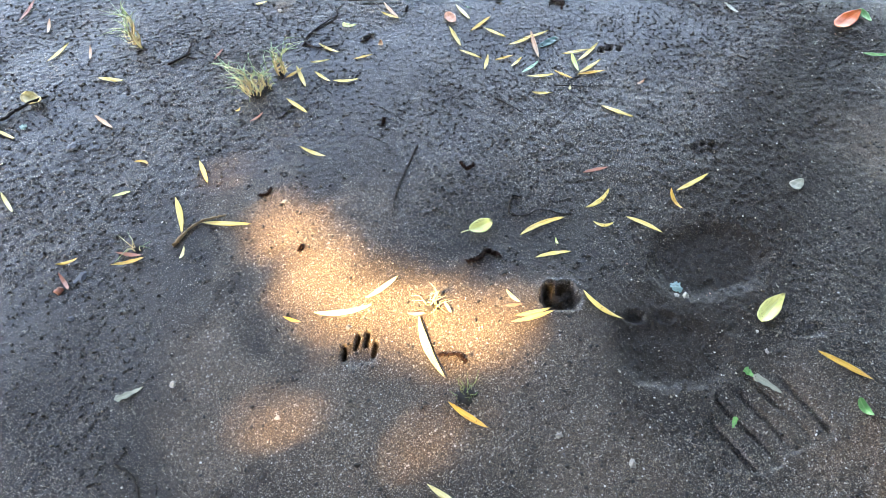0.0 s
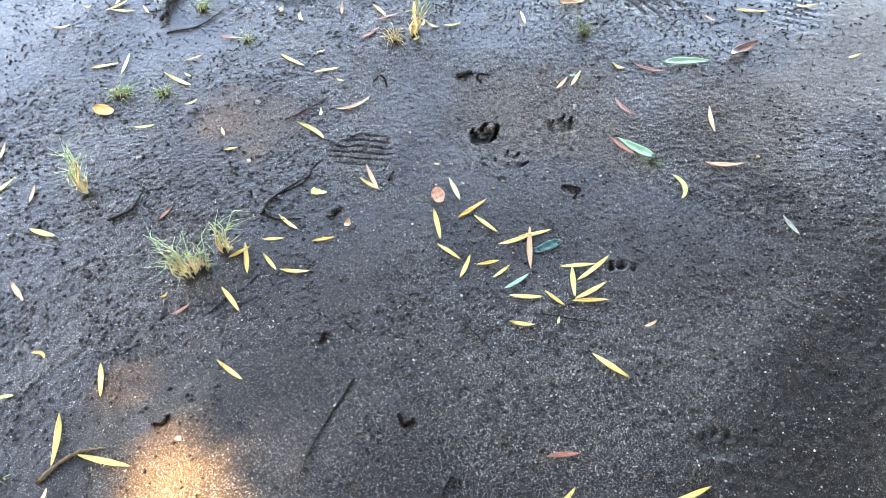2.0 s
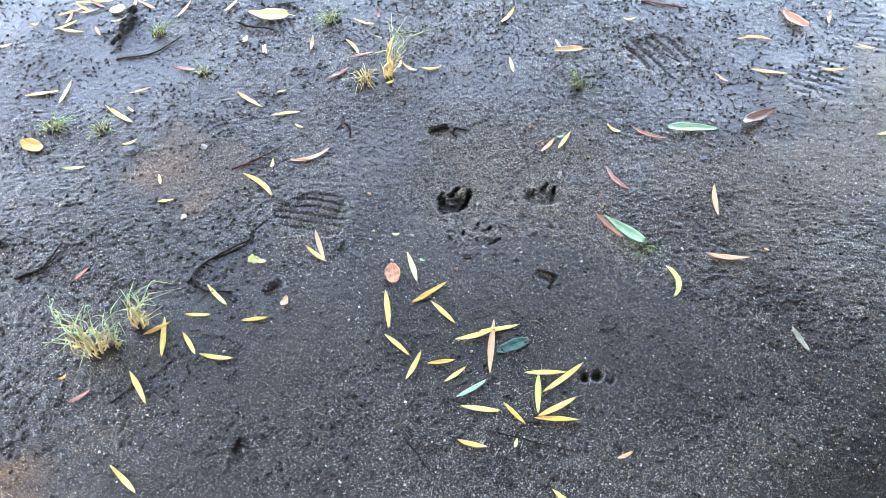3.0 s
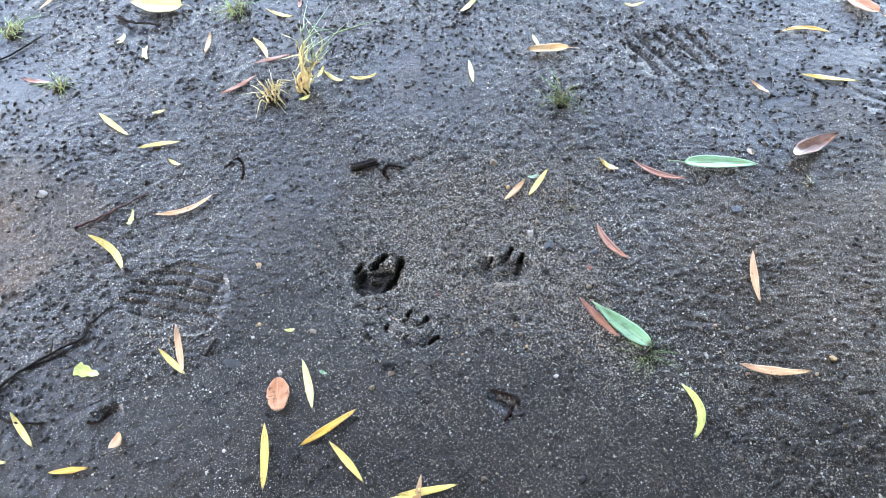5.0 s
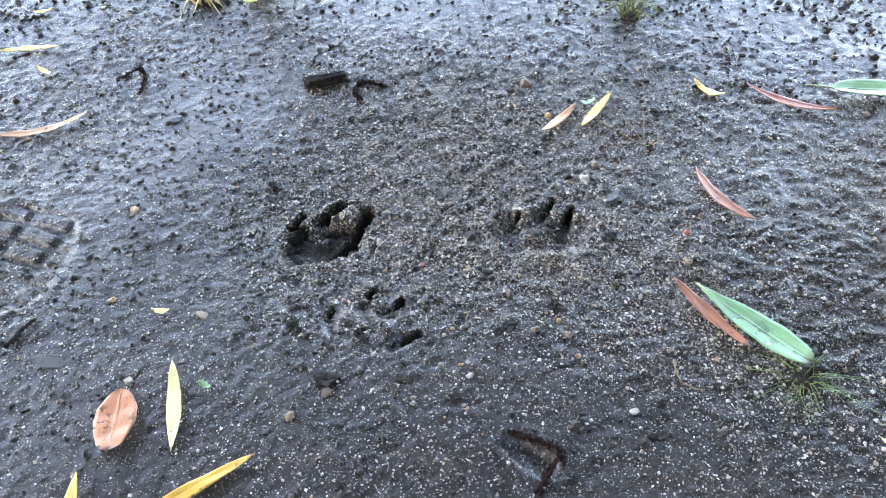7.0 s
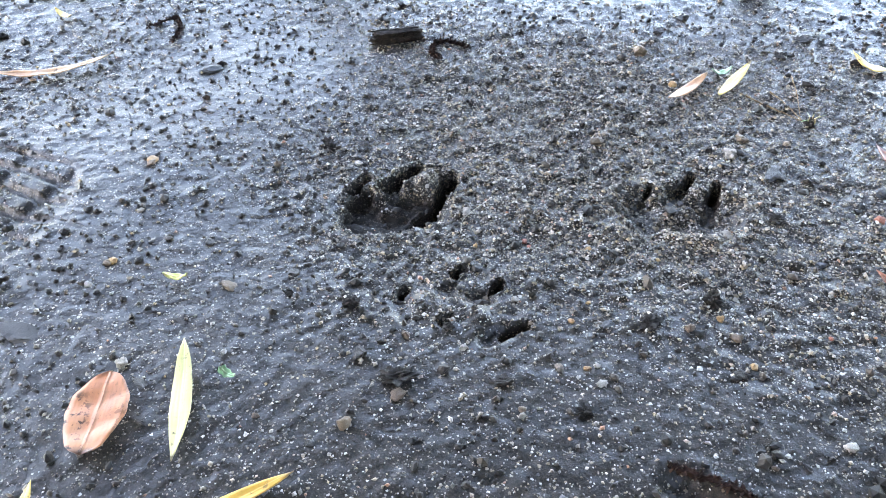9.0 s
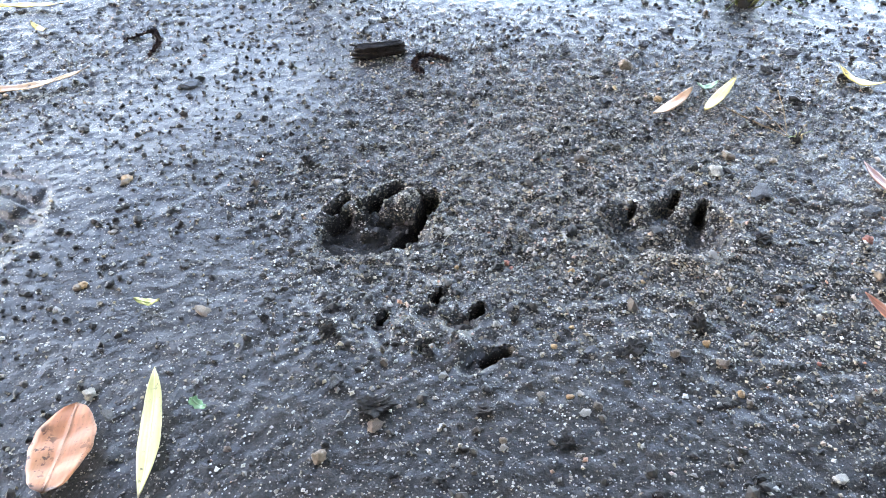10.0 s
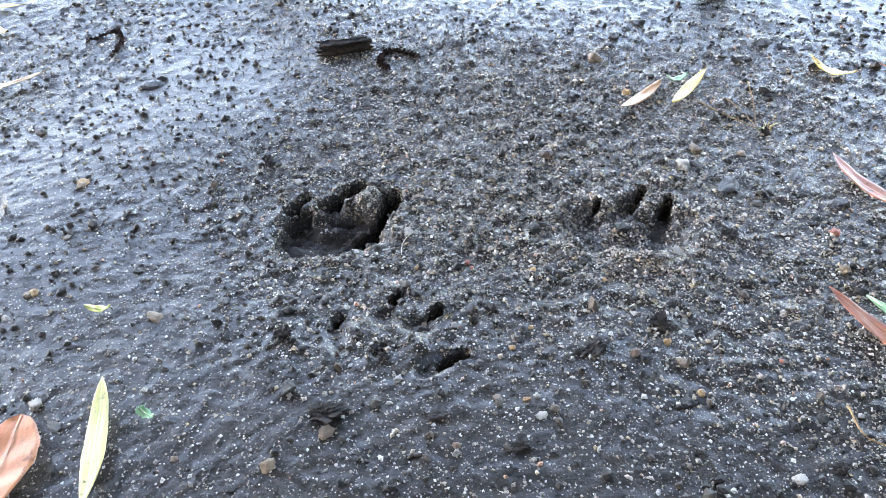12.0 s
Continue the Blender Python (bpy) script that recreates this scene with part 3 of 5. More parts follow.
def build_ground():
    gx = outward(steps(-1.34, (-0.42, 0.0037), (-0.06, 0.0025), (0.21, 0.0013), (0.52, 0.0026), (1.0, 0.0042)))
    gy = outward(steps(-1.47, (-0.92, 0.0034), (-0.26, 0.0036), (-0.125, 0.0022), (0.045, 0.0013), (0.30, 0.0025), (0.70, 0.0044)))
    x, y = [a.ravel() for a in np.meshgrid(gx, gy)]
    z = relief(x, y)
    co = np.stack([x, y, z], 1)
    nx, ny = len(gx), len(gy)
    i, j = np.meshgrid(np.arange(nx - 1), np.arange(ny - 1))
    a = (j * nx + i).ravel()
    quads = np.stack([a, a + 1, a + nx + 1, a + nx], 1)
    fx, fy = ((gx[1:] + gx[:-1]) / 2)[i.ravel()], ((gy[1:] + gy[:-1]) / 2)[j.ravel()]
    owner = np.zeros(len(quads), int)
    for k, (_, _, x1, y1, x2, y2, half) in enumerate(PRINTS):
        d = along_line(fx, fy, x1, y1, x2, y2) + 0.004 * waves(fx, fy, 0.02, 40)
        owner[(d < half) & (owner == 0)] = k + 1
    grit = grit_share(x, y)
    crumb = ramp01(crumbs(x, y), 0.0006, 0.0022) * (np.hypot(x, y + 0.3) < 2.2)
    # a band of blacker, trodden soil
    damp_and_shade = np.exp(-(along_line(x, y, 0.75, -0.42, 0.14, -1.12) / 0.17) ** 2)
    damp_and_shade = np.maximum(damp_and_shade, 0.6 * np.exp(-(along_line(x, y, 0.70, -0.45, 0.44, -0.04) / 0.11) ** 2))
    # darker over the lattice print
    damp_and_shade = np.maximum(damp_and_shade, 0.55 * np.exp(-(along_line(x, y, -0.285, -0.058, -0.232, -0.044) / 0.042) ** 2))
    # inside deep prints and claw holes: wet soil plus shade painted dark
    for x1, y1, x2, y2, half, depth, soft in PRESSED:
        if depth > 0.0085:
            damp_and_shade = np.maximum(damp_and_shade, 1 - ramp01(along_line(x, y, x1, y1, x2, y2), half * 0.7, min(half * 1.5, half + 0.003)))
    # drier brown sand, its pale tone also painting in faint sun
    sand = sand_sun_share(x, y)
    made = []
    for k in range(len(PRINTS) + 1):
        used, local = np.unique(quads[owner == k], return_inverse=True)
        name = "ground" if k == 0 else PRINTS[k - 1][0]
        me = mesh_of(name, co[used], local.reshape(-1, 4))
        me.attributes.new("grit", "FLOAT", "POINT").data.foreach_set("value", grit[used].astype(np.float32))
        me.attributes.new("crumb", "FLOAT", "POINT").data.foreach_set("value", crumb[used].astype(np.float32))
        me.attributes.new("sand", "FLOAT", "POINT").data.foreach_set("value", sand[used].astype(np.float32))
        me.attributes.new("damp_and_shade", "FLOAT", "POINT").data.foreach_set("value", damp_and_shade[used].astype(np.float32))
        me.materials.append(MUD)
        ob = new(name, me)
        if k:
            ob.parent = made[0]
            ob["label"] = PRINTS[k - 1][1]
        made.append(ob)
    tagged(made[0], "dark wet sandy mud ground with prints and grit", "ground", kind="structure")
    return made[0]


ground = build_ground()


# ---- small makers ----
def finish(name, bm, material, parent=None, label="", smooth=True):
    me = bpy.data.meshes.new(name)
    bm.to_mesh(me)
    bm.free()
    me.polygons.foreach_set("use_smooth", np.full(len(me.polygons), smooth))
    me.materials.append(material)
    ob = new(name, me)
    if parent:
        ob.parent = parent
    if label:
        ob["label"] = label
    return ob


def part(name, bm, material, parent, label=""):
    return finish(name, bm, material, parent, label)


def blade_outline(k, form):
    """Half width, 0 to 1, at k along a leaf."""
    if form == "lance":
        return max(0.0, math.sin(math.pi * min(1, k ** 0.92))) ** 0.86
    if form == "oval":
        return max(0.0, 1 - (2 * k - 1) ** 2) ** 0.55
    if form == "ovate":
        return max(0.0, math.sin(math.pi * k ** 0.68)) ** 0.8
    if form == "torn":
        return min(1, 9 * k) * (1 - k) ** 0.65 * (0.85 + 0.15 * math.sin(19 * k))
    return max(0.0, math.sin(math.pi * k ** 1.7)) ** 0.62


def leaf_mesh(length, width, bend, lift, fold, twist, form, rng, rows=16, cols=6, cx=0.0, cy=0.0, turn=0.0, ride=0.0022):
    """A leaf with a rib fold, a sideways bend, curled ends and real thickness, lying on the ground's broad form."""
    bm = bmesh.new()
    la, lo = bm.verts.layers.float.new("across"), bm.verts.layers.float.new("along")
    c, s = math.cos(turn), math.sin(turn)
    base = swell_at(cx, cy)
    wave, phase = rng.uniform(0.5, 1.6), rng.uniform(0, 6)
    thick = 0.00045
    layers = []
    for side in (1, -1):
        grid = []
        for r in range(rows + 1):
            k = r / rows
            h = width / 2 * blade_outline(k, form) + 0.0002
            h *= 1 + 0.05 * math.sin(phase + 9 * k) + (0.02 * math.sin(31 * k + phase))
            line = []
            for q in range(cols + 1):
                e = 2 * q / cols - 1
                u = (k - 0.5) * length
                slope = -bend * 8 * (k - 0.5) / length
                px = u - slope * e * h
                py = bend * 4 * k * (1 - k) - bend * 0.0 + e * h
                gx, gy = cx + px * c - py * s, cy + px * s + py * c
                pz = swell_at(gx, gy) - base + ride + lift * (2 * k - 1) ** 2 + fold * abs(e) * h + twist * (k - 0.5) * e * h
                pz += 0.00035 * math.sin(phase + wave * 14 * k + 2 * e)
                pz += side * thick / 2
                v = bm.verts.new((px, py, pz))
                v[la], v[lo] = abs(e), k
                line.append(v)
            grid.append(line)
        layers.append(grid)
    for n, grid in enumerate(layers):
        for r in range(rows):
            for q in range(cols):
                f = [grid[r][q], grid[r + 1][q], grid[r + 1][q + 1], grid[r][q + 1]]
                bm.faces.new(f if n else f[::-1])
    up, down = layers
    for r in range(rows):
        for q in (0, cols):
            bm.faces.new([up[r][q], up[r + 1][q], down[r + 1][q], down[r][q]])
    for r in (0, rows):
        for q in range(cols):
            bm.faces.new([up[r][q], up[r][q + 1], down[r][q + 1], down[r][q]])
    bmesh.ops.recalc_face_normals(bm, faces=bm.faces)
    return bm


def seed_of(x, y):
    return random.Random(round(x * 1000) * 7919 + round(y * 1000))


def leaf(colour, x, y, turn, length, bend=0.0, wide=0.0):
    """A narrow fallen leaf with its middle at x, y."""
    rng = seed_of(x, y)
    width = wide or (0.0042 + 0.062 * length) * rng.uniform(0.9, 1.12)
    bow = bend or rng.uniform(-0.02, 0.02) * length
    t = radians(turn)
    mx, my = x + math.sin(t) * bow * 0.5 * (not bend), y - math.cos(t) * bow * 0.5 * (not bend)
    rise = rng.uniform(0.000, 0.004) if rng.random() < 0.7 else rng.uniform(0.003, 0.008)
    bm = leaf_mesh(length, width, bow, rise, rng.uniform(0.04, 0.24), rng.uniform(-0.5, 0.5), "lance", rng, cx=mx, cy=my, turn=t)
    mat, label = LEAVES[colour]
    ob = finish("leaf", bm, mat)
    ob.matrix_world = pose(mx, my, swell_at(mx, my) + 0.0012, 0, 0, turn)
    return tagged(ob, label, "leaf", "fallen leaves on the mud")


def tube(bm, path, radii, sides=6, along=None, rough=0.0, rng=None):
    """A tapered tube along a path of points."""
    rings = []
    for i, p in enumerate(path):
        d = (path[min(i + 1, len(path) - 1)] - path[max(i - 1, 0)]).normalized()
        a = d.orthogonal().normalized()
        b = d.cross(a)
        ring = []
        for k in range(sides):
            w = math.tau * k / sides
            r = radii[i] * (1 + (rng.uniform(-rough, rough) if rng else 0))
            v = bm.verts.new(p + (a * math.cos(w) + b * math.sin(w)) * r)
            if along is not None:
                v[along] = i / (len(path) - 1)
            ring.append(v)
        rings.append(ring)
    for r0, r1 in zip(rings, rings[1:]):
        for k in range(sides):
            bm.faces.new([r0[k], r0[(k + 1) % sides], r1[(k + 1) % sides], r1[k]])
    bm.faces.new(rings[0][::-1])
    bm.faces.new(rings[-1])


def smooth_path(points, n=14):
    """Points through the corners of a loose line."""
    pts = [Vector(p) for p in points]
    pts = [2 * pts[0] - pts[1]] + pts + [2 * pts[-1] - pts[-2]]
    out = []
    spans = len(pts) - 3
    for i in range(n + 1):
        k = min(i / n * spans, spans - 1e-6)
        a, t = int(k), k - int(k)
        p0, p1, p2, p3 = pts[a:a + 4]
        out.append(0.5 * ((2 * p1) + (p2 - p0) * t + (2 * p0 - 5 * p1 + 4 * p2 - p3) * t * t + (3 * p1 - p0 - 3 * p2 + p3) * t ** 3))
    return out


def broad(name, colour, label, x, y, turn, length, width, form="oval", bend=0.0, lift=0.003, fold=0.12, stalk=0.0, ride=0.0026, twist=0.0, drops=0):
    """A broad leaf: blade, rib and, where it shows, a stalk and drops of water."""
    rng = seed_of(x, y)
    t = radians(turn)
    top = tagged(new("leaf"), label, "leaf", "fallen leaves on the mud")
    top.name = name
    top.matrix_world = pose(x, y, swell_at(x, y) + 0.001, 0, 0, turn)
    mat = LEAVES[colour][0]
    part("blade", leaf_mesh(length, width, bend, lift, fold, twist, form, rng, 22, 10, x, y, t, ride), mat, top)
    rib = bmesh.new()
    layer, side = rib.verts.layers.float.new("along"), rib.verts.layers.float.new("across")
    c, s, base = math.cos(t), math.sin(t), swell_at(x, y)
    line = []
    for i in range(13):
        k = 0.02 + 0.96 * i / 12
        px, py = (k - 0.5) * length, bend * 4 * k * (1 - k)
        line.append(Vector((px, py, swell_at(x + px * c - py * s, y + px * s + py * c) - base + ride + lift * (2 * k - 1) ** 2 + 0.0003)))
    tube(rib, line, [0.0006 - 0.0004 * i / 12 for i in range(13)], 5, layer)
    part("midrib", rib, mat, top)
    if stalk:
        st = bmesh.new()
        st.verts.layers.float.new("across")
        first = line[0]
        tube(st, smooth_path([first, first + Vector((-stalk * 0.5, 0.001, 0.0005)), first + Vector((-stalk, 0.003, -0.001))], 8), [0.0007] * 9, 5)
        part("stalk", st, mat, top)
    for n in range(drops):
        d = bmesh.new()
        r = rng.uniform(0.0010, 0.0023)
        bmesh.ops.create_icosphere(d, subdivisions=2, radius=r)
        k, e = rng.uniform(0.25, 0.9), rng.uniform(-0.6, 0.6)
        h = width / 2 * blade_outline(k, form)
        for v in d.verts:
            v.co = Vector(((k - 0.5) * length, e * h, ride + lift * (2 * k - 1) ** 2 + fold * abs(e) * h + 0.0003)) + Vector((v.co.x, v.co.y, max(0, v.co.z) * 0.6))
        part("water_drop", d, WATER, top, "clear drop of water")
    return top


def twig(label, material, thick, *points, name="twig", rough=0.22, forks=0):
    """A thin stick through points (x, y, height over the ground)."""
    rng = seed_of(points[0][0], points[0][1])
    path = smooth_path([(p[0], p[1], swell_at(p[0], p[1]) + (p[2] if len(p) > 2 else 0.001) + thick * 0.8) for p in points], 20)
    for p in path[1:-1]:
        p += Vector((rng.uniform(-1, 1), rng.uniform(-1, 1), rng.uniform(-0.3, 0.3))) * thick * 0.5
    bm = bmesh.new()
    tube(bm, path, [thick * (1 - 0.5 * i / 20) for i in range(21)], 7, None, rough, rng)
    origin = path[0].copy()
    for v in bm.verts:
        v.co -= origin
    ob = finish(name, bm, material)
    ob.location = origin
    for n in range(forks):
        i = 6 + 5 * n
        d = (path[i + 1] - path[i]).normalized()
        out = Vector((-d.y, d.x, 0)) * (1 if n % 2 else -1)
        fork = bmesh.new()
        tube(fork, smooth_path([path[i] - origin, path[i] + (d * 0.5 + out) * thick * 5 - origin, path[i] + (d * 0.9 + out * 1.9) * thick * 5 - origin], 8), [thick * (0.6 - 0.045 * k) for k in range(9)], 6, None, rough, rng)
        part("side_shoot", fork, material, ob)
    return tagged(ob, label, name.replace("_", " "))


def catkin(label, thick, *points):
    """A spent catkin: a soft spindle shaggy with small scales."""
    rng = seed_of(points[0][0], points[0][1])
    path = smooth_path([(p[0], p[1], swell_at(p[0], p[1]) + 0.002) for p in points], 26)
    origin = path[0].copy()
    bm = bmesh.new()
    tube(bm, [p - origin for p in path], [thick * 0.5 * (0.6 + 0.4 * math.sin(math.pi * i / 26)) for i in range(27)], 7, None, 0.35, rng)
    for p in path:
        for n in range(9):
            d = Vector((rng.gauss(0, 1), rng.gauss(0, 1), rng.gauss(0.2, 0.8))).normalized()
            side = d.orthogonal() * thick * 0.45
            q = p - origin + d * thick * 0.5
            a, b, c, e = bm.verts.new(q + side), bm.verts.new(q - side), bm.verts.new(q + d * thick * rng.uniform(0.6, 1.5)), bm.verts.new(q + d.cross(side).normalized() * thick * 0.3)
            for f in ((a, b, c), (b, e, c), (e, a, c)):
                bm.faces.new(f)
    ob = finish("catkin", bm, CATKIN, smooth=False)
    ob.location = origin
    return tagged(ob, label, "catkin", "spent catkins on the mud")


def stone_meshes(kind, count=4):
    """A few stones of one kind, one across: worn pebbles, split chips or crumbly lumps."""
    out = []
    crumbly, sharp = kind in ("soil", "lichen"), kind in ("slate", "coal")
    for n in range(count):
        rng = random.Random(hashname(kind) + n)
        bm = bmesh.new()
        bmesh.ops.create_icosphere(bm, subdivisions=4 if crumbly else 3, radius=0.5)
        off = Vector((rng.uniform(0, 50), rng.uniform(0, 50), rng.uniform(0, 50)))
        cuts = [Vector((rng.gauss(0, 1), rng.gauss(0, 1), rng.gauss(0, 0.6))).normalized() for _ in range(10 if sharp else 7)]
        for v in bm.verts:
            p = v.co.copy()
            for cut in cuts:
                over = p.dot(cut) - (0.28 if sharp else 0.34)
                if over > 0:
                    p -= cut * over * 0.95
            if crumbly:
                cell = noise.cell_vector(v.co * 7 + off)
                p *= 0.85 + 0.55 * noise.noise(v.co * 4 + off) + 0.55 * noise.noise(v.co * 9 + off) + 0.3 * noise.noise(v.co * 21 + off) + 0.12 * cell.x
            else:
                p *= 1 + 0.40 * noise.noise(v.co * 3.2 + off) + 0.16 * noise.noise(v.co * 9 + off) + 0.08 * noise.noise(v.co * 20 + off)
            v.co = p
        me = bpy.data.meshes.new("stone")
        bm.to_mesh(me)
        bm.free()
        me.polygons.foreach_set("use_smooth", np.full(len(me.polygons), not (sharp or crumbly)))
        me.materials.append(STONES[kind])
        out.append(me)
    return out


def hashname(text):
    return sum(ord(c) * (i + 3) for i, c in enumerate(text))


STONE_MESHES = {kind: stone_meshes(kind) for kind in STONES}
STONE_WORDS = {
    "pale": ("pebble", "small pale rounded pebble bedded in the mud"),
    "ochre": ("pebble", "small ochre-yellow pebble bedded in the mud"),
    "brown": ("pebble", "small brown rounded pebble on the mud"),
    "red": ("pebble", "small brick-red pebble on the mud"),
    "slate": ("slate_chip", "flat blue-grey slate chip lying on mud"),
    "coal": ("charcoal_chip", "small black angular charcoal chip on mud"),
    "soil": ("soil_clod", "dark crumbly clod of soil on the mud"),
    "lichen": ("lichen_flake", "pale turquoise crinkled lichen flake on mud"),
}


def stone(kind, x, y, size, flat=0.65, long=1.25, turn=None):
    rng = seed_of(x, y)
    name, label = STONE_WORDS[kind]
    ob = new(name, STONE_MESHES[kind][rng.randrange(4)])
    ob.matrix_world = pose(x, y, height_at(x, y) + size * flat * 0.12, rng.uniform(-12, 12), rng.uniform(-12, 12), rng.uniform(0, 360) if turn is None else turn) @ Matrix.Diagonal((size * long, size, size * flat, 1))
    return tagged(ob, label, name.replace("_", " "), name.replace("_", " ") + "s in the mud")


def tuft(label, x, y, count, tall, spread, material, lean=(0, 0), thick=0.0011, sprigs=0, base=0.008, droop=0.5):
    """A tuft of grass: each blade bends its own way; sprigs carry leaves along a stem."""
    rng = seed_of(x, y)
    top = tagged(new("grass_tuft"), label, "grass tuft", "grass tufts in the mud")
    top.location = (x, y, swell_at(x, y))

    def one(name, foot, way, height, r, start=0.0, crook=0.0):
        bm = bmesh.new()
        la = bm.verts.layers.float.new("along")
        tip = foot + Vector((way.x, way.y, 0)) + Vector((lean[0], lean[1], height))
        mid = foot + Vector((way.x * 0.25 + lean[0] * 0.35, way.y * 0.25 + lean[1] * 0.35, height * 0.65))
        low = foot + (mid - foot) * 0.5 + Vector((rng.uniform(-1, 1), rng.uniform(-1, 1), 0)) * crook
        mid += Vector((rng.uniform(-1, 1), rng.uniform(-1, 1), rng.uniform(-0.4, 0.4))) * crook
        tip.z -= droop * Vector((way.x, way.y)).length * rng.uniform(0.2, 1)
        path = smooth_path([foot, low, mid, tip], 9)
        tube(bm, path, [r * (0.8 + 0.35 * math.sin(math.pi * i / 9)) * (1 - 0.85 * (i / 9) ** 2.2) for i in range(10)], 4, la, 0.12, rng)
        for v in bm.verts:
            v[la] = start + (1 - start) * v[la]
        part(name, bm, material, top)
        return path

    for n in range(count):
        a = rng.uniform(0, math.tau)
        foot = Vector((math.cos(a), math.sin(a), 0)) * base * rng.random() + Vector((0, 0, -0.002))
        out = a + rng.uniform(-0.7, 0.7)
        way = Vector((math.cos(out), math.sin(out))) * spread * rng.uniform(0.3, 1.25)
        one("blade", foot, way, tall * rng.uniform(0.35, 1), thick * rng.uniform(0.7, 1.2), 0.0, 0.1 * tall)
    for n in range(sprigs):
        a = rng.uniform(0, math.tau)
        foot = Vector((math.cos(a), math.sin(a), 0)) * base * 0.5
        path = one("stem", foot, Vector((math.cos(a), math.sin(a))) * spread * rng.uniform(0.2, 0.75), tall * rng.uniform(0.55, 1.0), thick * 1.9, 0.0, 0.09 * tall)
        for i in range(4, 10):
            for k in range(rng.choice((0, 1, 1))):
                b = rng.uniform(0, math.tau)
                one("blade", path[i].copy(), Vector((math.cos(b), math.sin(b))) * tall * rng.uniform(0.28, 0.6), tall * rng.uniform(0.02, 0.30), thick * 0.95, 0.10 * i, 0.05 * tall)
        # withered leaves hang round the foot of each stem
        for k in range(2):
            b = rng.uniform(0, math.tau)
            one("dry_blade", path[rng.randrange(0, 4)].copy(), Vector((math.cos(b), math.sin(b))) * tall * rng.uniform(0.15, 0.35), tall * rng.uniform(-0.02, 0.12), thick * 1.1, -1.0, 0.10 * tall)
    # soil heaped at the foot
    heap = bmesh.new()
    bmesh.ops.create_icosphere(heap, subdivisions=3, radius=1)
    for v in heap.verts:
        k = 1 + 0.6 * noise.noise(v.co * 2.2 + Vector((x * 40, y * 40, 0))) + 0.5 * noise.noise(v.co * 7 + Vector((x * 90, y * 40, 5)))
        v.co = Vector((v.co.x * base * 1.0 * k, v.co.y * base * 1.0 * k, v.co.z * 0.004 * k * k - 0.001))
    part("root_soil", heap, STONES["soil"], top, "dark soil round the roots")
    return top


# ---- fallen leaves ----
leaf("Y", -1.0299, -0.1290, -122.4, 0.0804)
leaf("T", -1.0704, -0.0157, -85.5, 0.0617)
leaf("B", -1.1331, 0.0591, -107.1, 0.0899)
leaf("T", -0.9527, -0.1445, -83.0, 0.0551)
leaf("Y", -0.8930, -0.2494, -18.1, 0.0638)
leaf("T", -0.8927, -0.3942, -47.3, 0.0673)
leaf("Y", -1.1005, -0.3960, -38.4, 0.0614)
leaf("O", -0.8010, -0.5357, -24.2, 0.0326, 0.0068)
leaf("Y", -0.6707, -0.5857, -73.9, 0.0695)
leaf("P", -1.0595, -0.6000, -59.8, 0.0672)
leaf("L", -0.8324, -0.6173, 11.4, 0.0373, 0.0032)
leaf("Y", -0.7158, -0.6938, -79.7, 0.0979, 0.0030)
leaf("Y", -0.6218, -0.7305, -11.4, 0.0971)
leaf("P", -0.7037, -0.7894, 75.1, 0.0297)
leaf("O", -0.9195, -0.7703, 11.4, 0.0418)
leaf("O", -0.8038, -0.7900, 6.2, 0.0621)
leaf("B", -0.8038, -0.7723, -17.4, 0.0547)
leaf("B", -0.9189, -0.8163, -59.8, 0.0489)
leaf("P", -0.4110, -0.9623, 0.2, 0.1079, -0.0070)
leaf("P", -0.3394, -0.9294, 30.7, 0.0744)
leaf("O", -0.5037, -0.9696, -28.4, 0.0350)
leaf("Y", -0.2858, -0.9954, -8.6, 0.0313)
leaf("P", -0.2686, -1.0648, -77.8, 0.1310, -0.0082)
leaf("P", -0.2292, -0.9922, -71.5, 0.0278)
leaf("O", -0.2293, -1.2008, -44.4, 0.0813)
leaf("P", -0.2865, -1.3227, -42.5, 0.0663)
leaf("Y", -0.0230, -0.8476, 15.9, 0.0983, 0.0101)
leaf("Y", -0.0187, -0.9150, 1.3, 0.0701, 0.0055)
leaf("Y", 0.0976, -0.7963, 33.6, 0.0697, -0.0078)
leaf("Y", 0.0928, -0.8558, -14.3, 0.0396, -0.0073)
leaf("Y", 0.1672, -0.8763, -42.0, 0.0755, 0.0030)
leaf("Y", 0.2890, -0.7952, 21.9, 0.0835)
leaf("O", 0.2454, -0.8302, -84.5, 0.0536, -0.0055)
leaf("B", 0.1125, -0.7279, 4.3, 0.0539)
leaf("Y", 0.2029, -0.5745, -39.5, 0.0753)
leaf("Y", 0.0419, -1.0349, -52.1, 0.0883, -0.0086)
leaf("O", 0.3973, -1.2197, -45.0, 0.0935)
leaf("P", -0.1117, -0.9938, -57.2, 0.0359)
leaf("Y", -0.0851, -1.0383, 7.1, 0.0802)
leaf("Y", -0.0831, -1.0294, 4.1, 0.0650)
leaf("B", -0.1136, -1.0086, -3.7, 0.0325)
leaf("T", 0.2800, -0.4949, 27.0, 0.0273)
leaf("Y", 0.0598, -0.4904, -10.1, 0.0465)
leaf("P", 0.1226, -0.4857, -105.1, 0.0159)
leaf("Y", -0.4453, -0.5711, -36.7, 0.0663)
leaf("Y", -0.0943, -0.2600, -79.0, 0.0796)
leaf("P", -0.0606, -0.1701, -69.7, 0.0686)
leaf("O", -0.0263, -0.2209, 39.0, 0.0755)
leaf("Y", -0.0001, -0.2605, -44.1, 0.0637)
